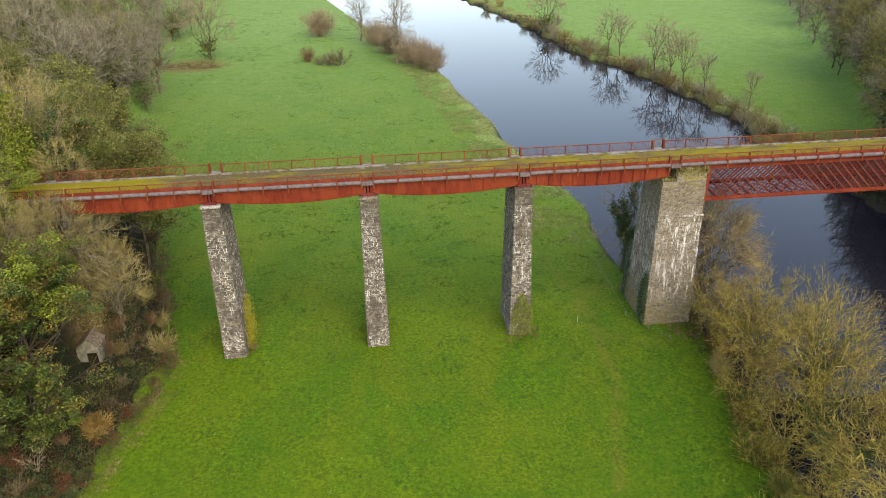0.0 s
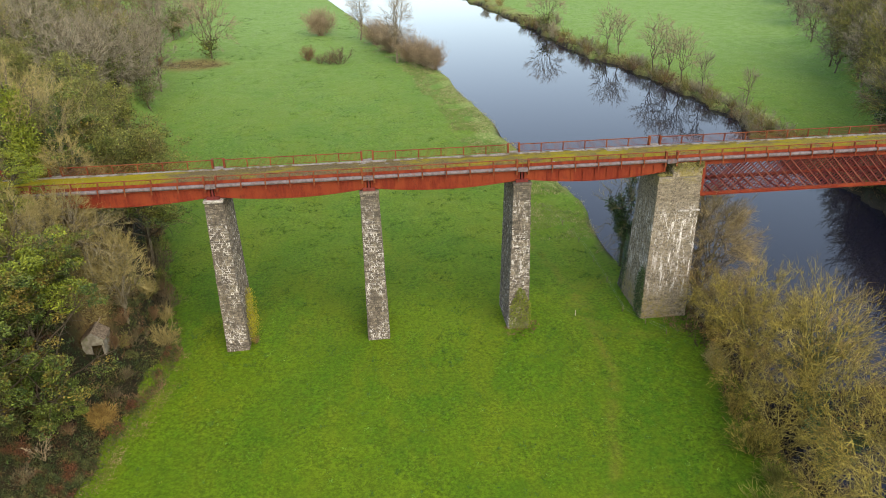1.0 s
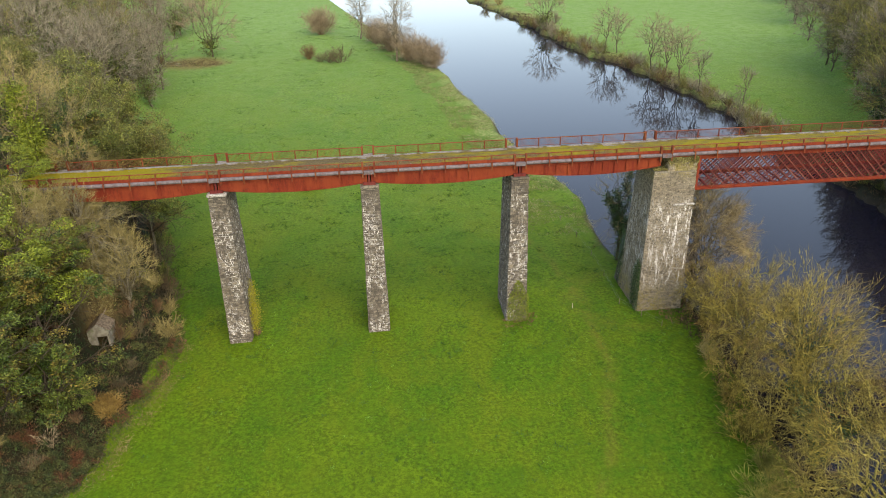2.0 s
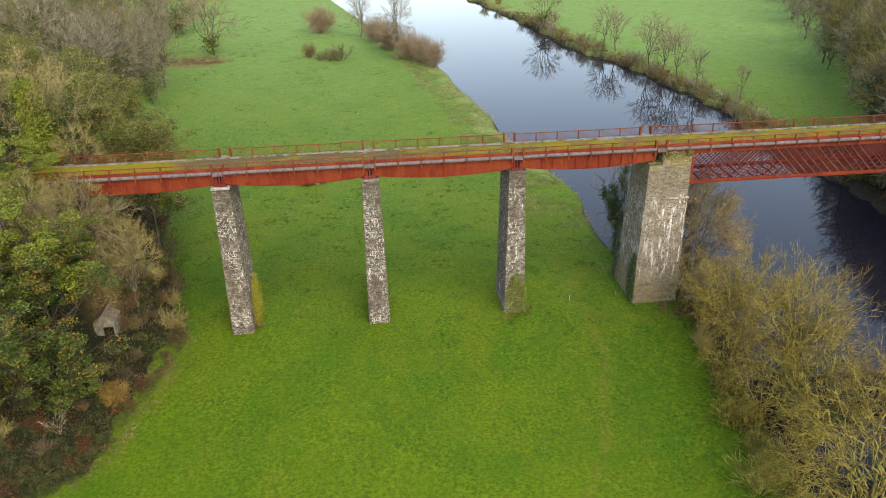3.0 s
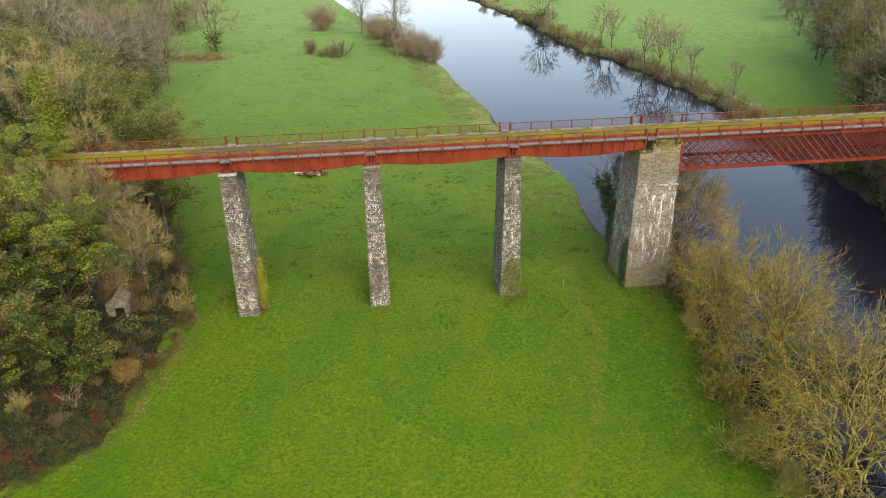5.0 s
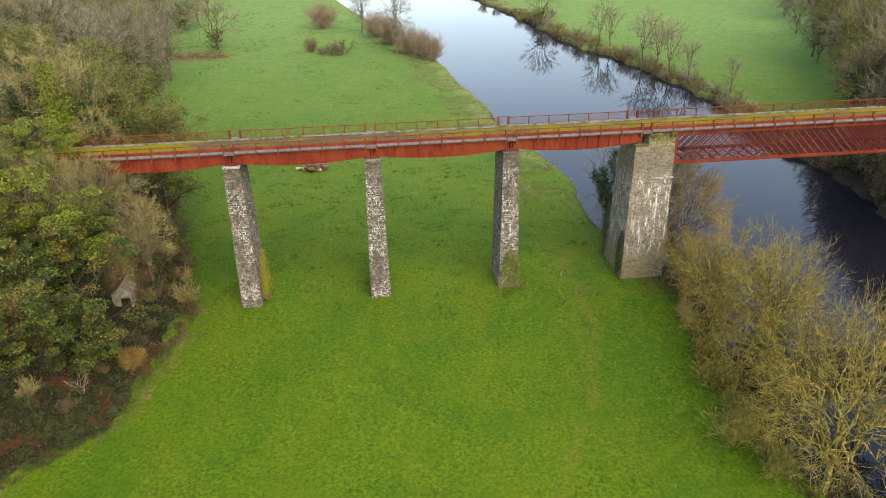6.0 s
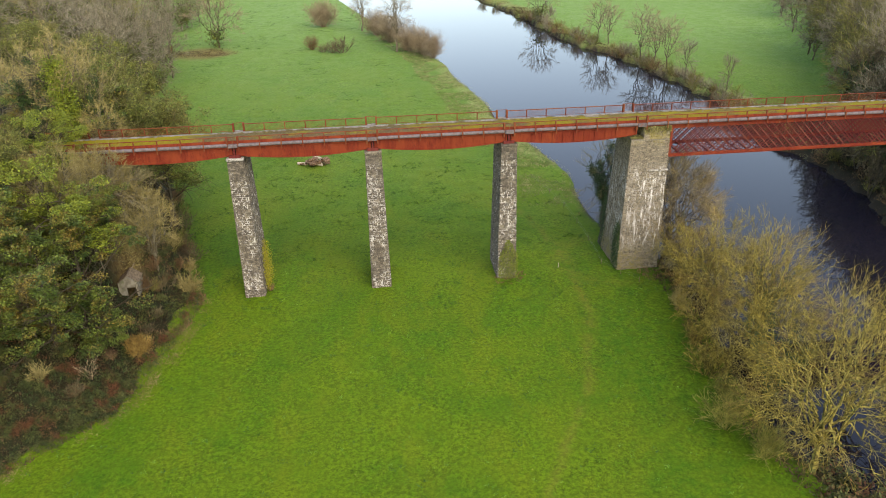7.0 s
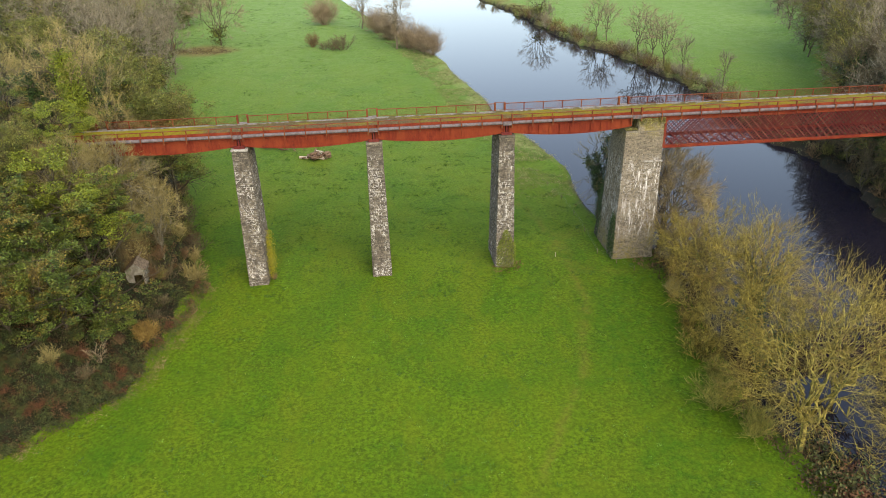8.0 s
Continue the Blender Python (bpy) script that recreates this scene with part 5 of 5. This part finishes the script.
wood(wood_right, -60, 24, 20, 18, ["tall_ivy", "far_ivy", "tall_ivy"], 8, 1, "bare woodland tree across the river", "woodland across the river")

# single trees and bushes in the far meadow and along the banks
for kind, x, y, size, turn, name, label in (
        ("field_tree", -50.5, 171.0, 1.35, 0, "field_tree", "bare field tree with ivy round its trunk"),
        ("poplar", -1.5, 191.0, 0.85, 40, "slender_tree", "slender bare tree beside the river"),
        ("poplar", 9.8, 152.6, 1.0, 130, "slender_tree", "tall slender bare tree beside the river"),
        ("field_tree", 68.0, 195.5, 1.1, 10, "alder_tree", "large bare tree on the far river bank"),
        ("alder", 79.5, 158.0, 1.15, 70, "alder_tree", "bare many-stemmed alder on the far river bank"),
        ("alder", 81.0, 151.0, 1.05, 150, "alder_tree", "bare many-stemmed alder on the far river bank"),
        ("alder", 84.5, 129.5, 1.3, 190, "alder_tree", "bare many-stemmed alder on the far river bank"),
        ("alder", 86.0, 122.0, 1.2, 20, "alder_tree", "bare many-stemmed alder on the far river bank"),
        ("alder", 87.2, 115.0, 1.2, 220, "alder_tree", "bare many-stemmed alder on the far river bank"),
        ("thin_tree", 88.6, 104.0, 1.05, 300, "thin_tree", "thin bare tree on the far river bank"),
        ("thin_tree", 94.5, 91.0, 0.9, 100, "thin_tree", "thin leaning bare tree on the far river bank"),
        ("far_olive", 91.5, 14.0, 0.8, 10, "alder_tree", "bare tree on the far river bank by the bridge"),
        ("far_olive", 94.0, 24.0, 1.1, 80, "alder_tree", "bare tree on the far river bank by the bridge")):
    put(kind, x, y, name, label, "tree", size, turn, "bank and field trees")
for kind, x, y, size, turn, label in (
        ("big_round_bush", -16.0, 201.0, 1.45, 0, "large round brown bush in the meadow"), ("rust_bush", -18.6, 161.0, 1.9, 90, "brown bush in the meadow"),
        ("dark_bush", -11.5, 155.5, 1.4, 10, "low dark bush in the meadow"), ("dark_bush", -8.2, 154.5, 1.8, 100, "low dark bush in the meadow"), ("dark_bush", -14.5, 156.5, 1.0, 50, "low dark bush in the meadow"),
        ("big_round_bush", 14.2, 153.0, 1.3, 20, "brown willow bushes at the water's edge"), ("big_round_bush", 18.2, 147.0, 1.25, 160, "ochre willow bushes at the water's edge"),
        ("big_round_bush", 20.8, 141.5, 1.0, 60, "ochre willow bushes at the water's edge"), ("big_round_bush", 8.5, 168.0, 1.35, 60, "brown willow bushes at the water's edge"),
        ("big_round_bush", 4.0, 182.0, 1.35, 160, "brown willow bushes at the water's edge"), ("grey_bush", 74.0, 205.0, 1.3, 0, "grey scrub on the far bank"),
        ("ochre_bush", 56.0, 265.0, 1.6, 0, "pale reeds on the far bank"), ("ochre_bush", 60.0, 252.0, 1.4, 40, "pale reeds on the far bank"),
        ("rust_bush", -66.0, 164.0, 1.2, 30, "brown bramble at the wood's edge")):
    put(kind, x, y, "bush", label, "bush", size, turn, "meadow and bank bushes")
rng = random.Random(12)
for i in range(100):
    y = rng.uniform(66, 130) if i % 2 else rng.uniform(130, 215)
    x = float(bank_right(y)) + 0.2 + 4.5 * rng.random() ** 1.6
    put(rng.choice(["far_rust_bush", "far_grey_bush", "far_olive_bush"]), x, y, "bush", "low brown scrub along the far river bank", "bush", rng.uniform(0.8, 1.6), rng.uniform(0, 360), "far bank scrub")
for x, y, size, turn in ((89.5, 12, 0.8, 0), (93, 17, 0.95, 60), (90, 22, 0.85, 120), (95, 26, 1.05, 200), (93.5, 32, 0.9, 280), (98, 36, 0.95, 20), (92, 40, 0.75, 90), (97, 44, 0.8, 150), (101, 30, 1.05, 10), (94, 49, 0.6, 50), (99, 20, 1.1, 330)):
    put("bank_tree", x, y, "bare_tree", "bare brown tree on the shaded far bank", "tree", size, turn, "shaded bank trees")
for i in range(44):
    y = rng.uniform(2, 66)
    x = float(bank_right(y)) + rng.uniform(0.0, 9.0)
    put(rng.choice(["far_rust_bush", "far_olive_bush"]), x, y, "bush", "dark scrub on the wooded far bank by the bridge", "bush", rng.uniform(0.7, 1.3), rng.uniform(0, 360), "wooded bank scrub")


# ---- hut, fence, dead wood ----
def stone_hut():
    hut = thing("stone_hut", "small abandoned grey gabled hut with an open doorway", "hut", "", "", pose(-33.0, -6.2, 4.35, 0, 0, 2))
    hut.scale = (0.98, 1.0, 0.98)
    w, d, eave, ridge, th = 1.25, 2.4, 2.0, 3.0, 0.22
    bm = bmesh.new()
    outline = [(-w, -1.0), (-0.25, -1.0), (-0.25, 1.35), (0.98, 1.35), (0.98, -1.0), (w, -1.0), (w, eave), (0, ridge), (-w, eave)]
    rows = [[bm.verts.new((x, y, z)) for x, z in outline] for y in (0, th)]
    n = len(outline)
    for i in range(n):
        bm.faces.new((rows[0][i], rows[0][(i + 1) % n], rows[1][(i + 1) % n], rows[1][i]))
    bm.faces.new(rows[0][::-1])
    bm.faces.new(rows[1])
    bmesh.ops.triangulate(bm, faces=[f for f in bm.faces if len(f.verts) > 4])
    part("front_wall", bm, HUT_WALL, hut)
    under("side_wall", box_mesh("side_wall", HUT_WALL, (-w, -w + th, th, d, -1.0, eave)), hut)
    under("side_wall", box_mesh("side_wall", HUT_WALL, (w - th, w, th, d, -1.0, eave)), hut)
    under("back_wall", box_mesh("back_wall", HUT_WALL, (-w, w, d, d + th, -1.0, eave)), hut)
    for s in (-1, 1):
        bm = bmesh.new()
        vs = bm_box(bm, 0, 1, 0.24, d + 0.2, 0, 0.1)
        for v in vs:
            k = v.co.x
            v.co.x, v.co.z = s * (0.02 + k * (w + 0.12)), ridge - k * (ridge - eave + 0.08) + v.co.z
        part("roof_slab", bm, DARK_WOOD, hut, "mossy dark roof slope")
    plank = thing("fallen_beam", "fallen weathered timber beam leaning on the hut roof", "beam", "", "", pose(-32.7, -5.2, 6.1, 0, -38, 60))
    under("timber", box_mesh("timber", DARK_WOOD, (0, 2.2, -0.05, 0.05, 1.05, 1.15), bevel=0.02), plank)


stone_hut()


def wire_fence():
    fence = thing("wire_fence", "thin wire fence on weathered stakes beside the pier", "fence")
    spots = [(30.3, 37.0), (32.0, 29.5), (33.0, 22.8), (33.5, 16.0), (33.6, 9.6), (33.3, 1.5), (35.2, -2.0), (37.0, -4.8)]
    stake = box_mesh("stake", DARK_WOOD, (-0.035, 0.035, -0.035, 0.035, -0.3, 0.95), bevel=0.01)
    for x, y in spots:
        under("stake", stake, fence, m=pose(x, y, ground_height(x, y), 2, -3, 20))
    for (a, b), (c, d) in zip(spots, spots[1:]):
        for h in (0.55, 0.95):
            p, q = Vector((a, b, ground_height(a, b) + h)), Vector((c, d, ground_height(c, d) + h))
            row = np.array([[*p, *q, 0.005, 0.005, 0]])
            under("wire", tubes("wire", row, 4, WIRE), fence)
    lone = thing("marker_stake", "single pale stake standing in the meadow", "stake", "", "", pose(26.6, 1.2, ground_height(26.6, 1.2)))
    under("stake", box_mesh("stake", PALE_WOOD, (-0.035, 0.035, -0.035, 0.035, -0.3, 0.8), bevel=0.012), lone)


wire_fence()


def log_pile():
    rng = np.random.RandomState(8)
    x, y = -12.4, 51.0
    pile = thing("log_pile", "heap of brown and pale sawn logs and branches in the meadow", "log pile", "", "", pose(x, y, ground_height(x, y)))
    for i in range(36):
        a, l, r = rng.uniform(0, 3.14), rng.uniform(0.8, 1.9), rng.uniform(0.14, 0.34)
        c = np.array((rng.normal() * 1.5, rng.normal() * 1.0, r + 1.1 * rng.random() * (i > 8)))
        u = np.array((math.cos(a), math.sin(a), rng.uniform(-0.15, 0.15))) * l / 2
        me = tubes("log", np.array([[*(c - u), *(c + u), r, r * 0.9, 0]]), 7, PALE_WOOD if i % 6 == 0 else LOG_BROWN)
        under("log", me, pile)
    trunk = thing("fallen_tree", "fallen dead tree trunk lying in the meadow", "fallen tree", "", "", pose(-19.0, 57.0, ground_height(-19, 57) + 0.2, 0, 0, -20))
    rows = grow(rng, [((-5.5, 0, 0.25), (1, 0, 0.03), 9.0, 0.4)], (8, 4, 2), (2, 2), (0.35, 0.5), (0.05, 0.2, 0.3), (0, 0.05, 0), ((30, 70), (30, 60)), (0.1, 0.3))
    rows[:, 2] = np.maximum(rows[:, 2], 0.02)
    rows[:, 5] = np.maximum(rows[:, 5], 0.02)
    under("trunk", tubes("trunk", rows, 6, LOG_BROWN), trunk)


log_pile()


# ---- ivy and plants on and about the piers ----
def ivy_patch(name, label, x0, x1, z0, z1, y, turn, count, leaf, seed, taper=0.6, thick=0.16, at=(0, 0)):
    """Leaves hugging a wall: a sheet from x0 to x1 by z0 to z1, ragged upwards."""
    rng = np.random.RandomState(seed)
    u = rng.uniform(0, 1, (count * 3, 2))
    ragged = np.array([0.55 + 0.9 * noise.noise((a * 3.1, b * 2.3, seed)) for a, b in u])
    keep = ((1 - u[:, 1]) ** taper + 0.25 * (ragged - 0.5) > np.abs(u[:, 0] - 0.5) * 1.1)
    u = u[keep][:count]
    c = np.stack([x0 + (x1 - x0) * u[:, 0], -np.abs(rng.normal(size=len(u))) * thick - 0.03, z0 + (z1 - z0) * u[:, 1]], -1)
    ob = thing(name, label, "ivy", "", "", pose(at[0], at[1], 0, 0, 0, turn))
    under("leaf_mass", leaf_cards("leaf_mass", c + np.array((0, y, 0)), 0.085, leaf, rng), ob, "", "stuff")


ivy_patch("ivy", "golden-green ivy climbing the side of the stone pier", -0.3, 3.9, 0.3, 8.0, 0.0, 90, 2600, LEAF_GOLD, 3, 0.9, 0.4, (-16.5, 0.3))
ivy_patch("ivy", "green ivy covering the foot of the stone pier", -1.35, 1.5, 0.0, 6.5, 0.0, 0, 3200, LEAF_BRIGHT, 4, 0.7, 0.2, (18.45, -0.82))
ivy_patch("ivy", "dark ivy climbing the corner of the massive pier", 4.6, 7.2, 0.0, 8.0, 0.0, 270, 3000, IVY, 5, 0.8, 0.22, (35.15, 6.5))
ivy_patch("ivy", "dark ivy hanging behind the massive pier", -0.6, 1.6, 0.0, 9.0, 0.0, 270, 2200, IVY, 6, 0.5, 0.3, (35.35, 7.6))


def buttress():
    ob = thing("pier_buttress", "ragged flaring stone footing behind the massive pier", "footing", "", "", pose(35.2, 7.6, 0))
    bm = bmesh.new()
    low = [(-0.2, -0.9), (0.9, -1.0), (0.9, 1.8), (-0.3, 1.7)]
    vs = [bm.verts.new((x, y, -0.6)) for x, y in low] + [bm.verts.new((0.3 + x * 0.35, y * 0.4 - 0.6, 6.2)) for x, y in low]
    for q in ((0, 1, 5, 4), (1, 2, 6, 5), (2, 3, 7, 6), (3, 0, 4, 7), (4, 5, 6, 7), (3, 2, 1, 0)):
        bm.faces.new([vs[i] for i in q])
    bmesh.ops.subdivide_edges(bm, edges=bm.edges, cuts=5, use_grid_fill=True)
    rng = random.Random(2)
    for v in bm.verts:
        v.co += Vector([rng.uniform(-0.09, 0.09) for _ in range(3)])
    part("masonry", bm, STONE, ob)


buttress()
rng = np.random.RandomState(31)
tufts = np.stack([rng.uniform(37.2, 40.8, 900), rng.uniform(-0.4, 6.4, 900), 21.9 + np.abs(rng.normal(size=900)) * 0.1], -1)
edge = np.stack([rng.uniform(37.1, 40.9, 700), -0.32 - np.abs(rng.normal(size=700)) * 0.08, 22.0 - np.abs(rng.normal(size=700)) * 0.45], -1)
ledge = np.stack([rng.uniform(35.4, 37.1, 400), -0.2 + np.abs(rng.normal(size=400)) * 0.5, 20.3 + np.abs(rng.normal(size=400)) * 0.08], -1)
tufts = np.concatenate([tufts, edge, ledge])
growth = thing("moss_tufts", "yellow-green moss and grass on the pier's broken top", "moss")
under("leaf_mass", leaf_cards("leaf_mass", tufts, 0.11, LEAF_MUSTARD, rng), growth, "", "stuff")


# ---- ground cover ----
def scatter(name, label, category, spots, blades, size, material, seed, spread, up=1.0):
    """Tufts of pointed blades at many spots, as one joined mass."""
    rng = np.random.RandomState(seed)
    n = len(spots)
    base = np.repeat(spots, blades, 0) + rng.normal(size=(n * blades, 3)) * np.array((spread, spread, 0))
    a = rng.uniform(0, 2 * math.pi, n * blades)
    lean = rng.normal(size=(n * blades, 2)) * 0.55
    s = np.repeat(size * rng.uniform(0.5, 1.4, n), blades) * rng.uniform(0.6, 1.2, n * blades)
    side = np.stack([np.cos(a), np.sin(a), 0 * a], -1) * (0.16 * s)[:, None]
    tip = np.stack([lean[:, 0] * s, lean[:, 1] * s, up * s], -1)
    verts = np.stack([base - side, base + side, base + tip], 1).reshape(-1, 3)
    faces = np.arange(len(verts)).reshape(-1, 3)
    tagged(new(name, mesh_of(name, verts.tolist(), faces.tolist(), material)), label, category, "", "stuff")


def spots_where(count, seed, x0, x1, y0, y1, test, lift=0.0):
    rng = np.random.RandomState(seed)
    x, y = rng.uniform(x0, x1, count), rng.uniform(y0, y1, count)
    ok = test(x, y)
    x, y = x[ok], y[ok]
    return np.stack([x, y, height(x, y) + lift], -1)


def clumped(x, y, scale, level, seed=0):
    return np.array([noise.noise((a * scale, b * scale, seed)) > level for a, b in zip(x, y)])


def on_meadow(x, y):
    return (x > wood_left(y) + 0.5) & (x < bank_left(y) - 2.0)


scatter("meadow_weeds", "dark green docks and rushes scattered in the meadow", "weeds",
        spots_where(16000, 1, -60, 44, -75, 90, lambda x, y: on_meadow(x, y) & clumped(x, y, 0.5, 0.3)), 8, 0.27, WEED, 1, 0.2, 0.5)
scatter("pale_tussocks", "pale grass tussocks scattered in the meadow", "grass",
        spots_where(5000, 2, -60, 44, -75, 120, lambda x, y: on_meadow(x, y) & clumped(x, y, 0.2, 0.28, 7)), 6, 0.2, LEAF_BRIGHT, 2, 0.18, 0.5)
scatter("bank_sedge", "dry straw-coloured sedge along the river bank", "sedge",
        spots_where(40000, 3, 5, 45, 24, 190, lambda x, y: (bank_left(y) - x > 0.6) & (bank_left(y) - x < 11) & clumped(x, y, 0.16, -0.2, 3)), 6, 0.28, SEDGE, 3, 0.4, 0.7)
scatter("far_bank_sedge", "dry straw-coloured sedge along the far river bank", "sedge",
        spots_where(22000, 4, 45, 105, 40, 270, lambda x, y: (x - bank_right(y) > -0.5) & (x - bank_right(y) < 7) & clumped(x, y, 0.14, -0.1, 5)), 5, 0.36, SEDGE, 4, 0.4, 0.7)
scatter("far_bank_undergrowth", "brown dead stalks and bramble along the far river bank", "undergrowth",
        spots_where(40000, 14, 45, 112, 0, 230, lambda x, y: (x - bank_right(y) > -0.9) & (x - bank_right(y) < np.where(y < 66, 11, 4.5))), 5, 0.45, LEAF_BROWN, 14, 0.4, 0.7)
scatter("undergrowth", "brown dead bracken and bramble under the trees", "undergrowth",
        spots_where(24000, 5, -60, -24, -60, 60, lambda x, y: (x < wood_left(y) + 0.6) & clumped(x, y, 0.3, -0.05, 2)), 6, 0.34, LEAF_BROWN, 5, 0.3, 0.6)
scatter("undergrowth", "dark green ivy and bramble under the trees", "undergrowth",
        spots_where(32000, 6, -60, -24, -60, 70, lambda x, y: (x < wood_left(y) + 0.4) & clumped(x, y, 0.22, -0.1, 9)), 6, 0.3, IVY, 6, 0.3, 0.6)
scatter("undergrowth", "dark green ivy and bramble under the trees", "undergrowth",
        spots_where(14000, 21, -44, -26, -46, -14, lambda x, y: x < wood_left(y) - 0.3), 6, 0.26, BRAMBLE, 21, 0.3, 0.6)
scatter("undergrowth", "brown nettle stalks round the pier foot", "undergrowth",
        spots_where(1500, 7, 14, 44, -6, 12, lambda x, y: (np.hypot(x - 18.4, (y + 0.6) * 1.3) < 2.6) | (np.hypot(x - 41, y + 1.5) < 3.5)), 6, 0.4, TWIG_RUST, 7, 0.25, 0.7)
scatter("bank_undergrowth", "brown leaf litter and dead stalks under the willows", "undergrowth",
        spots_where(9000, 8, 36, 60, -70, 2, lambda x, y: (bank_left(y) - x < 3.6) & (bank_left(y) - x > -0.6)), 6, 0.45, LEAF_BROWN, 8, 0.35, 0.6)
scatter("bramble_patch", "brown bramble and dead grass at the wood's edge in the far meadow", "bramble",
        spots_where(1500, 9, -80, -42, 158, 178, lambda x, y: np.hypot((x + 56) / 12, (y - 161.5) / 8.0) + 0.25 * np.sin(x * 0.7) * np.sin(y * 0.5 + x * 0.3) < 0.9), 6, 0.4, LEAF_BROWN, 9, 0.7, 0.5)
scatter("meadow_weeds", "dark rush tufts scattered over the far meadow", "weeds",
        spots_where(9000, 10, -80, 40, 70, 260, lambda x, y: on_meadow(x, y) & clumped(x, y, 0.09, 0.14, 4)), 7, 0.42, WEED, 10, 0.35, 0.4)
scatter("dry_grass", "ochre dry grass hanging on the bank below the bridge end", "grass",
        spots_where(9000, 11, -37.5, -30.5, -6.5, 3.5, lambda x, y: np.hypot((x + 33.4) / 1.4, (y + 1.2) / 3.0) < 1), 6, 0.36, TWIG_OCHRE, 11, 0.25, 0.3)
scatter("wood_edge_grass", "straw-coloured dead grass along the wood's edge", "grass",
        spots_where(14000, 13, -62, -24, -60, 0, lambda x, y: (np.abs(x - wood_left(y) - 0.2) < 2.2) & clumped(x, y, 0.3, -0.1, 12)), 10, 0.26, EDGE_GRASS, 13, 0.35, 0.45)
scatter("tufted_rushes", "dark rush tufts in the meadow under the bridge", "rushes",
        spots_where(9000, 15, -40, 40, -8, 62, lambda x, y: on_meadow(x, y) & clumped(x, y, 0.22, 0.1, 21)), 8, 0.26, WEED, 15, 0.22, 0.6)
scatter("meadow_rosettes", "bright green dock rosettes dotted over the meadow", "weeds",
        spots_where(900, 16, -45, 40, -78, 10, lambda x, y: on_meadow(x, y)), 14, 0.2, ROSETTE, 16, 0.16, 0.35)
scatter("hut_undergrowth", "green ivy and nettles over the bank round the hut", "undergrowth",
        spots_where(7000, 17, -34, -25, -16, 6, lambda x, y: (x < wood_left(y) + 0.4) & (np.hypot(x + 33, y + 5) > 2.6) & clumped(x, y, 0.5, 0.0, 31)), 7, 0.2, IVY_OLIVE, 17, 0.25, 0.6)
scatter("hut_undergrowth", "russet bramble stems on the bank beside the hut", "undergrowth",
        spots_where(2600, 18, -33, -25, -14, 6, lambda x, y: (x < wood_left(y) + 0.6) & (np.hypot(x + 33, y + 5) > 2.4) & clumped(x, y, 0.4, 0.1, 33)), 7, 0.3, TWIG_RUST, 18, 0.25, 0.7)
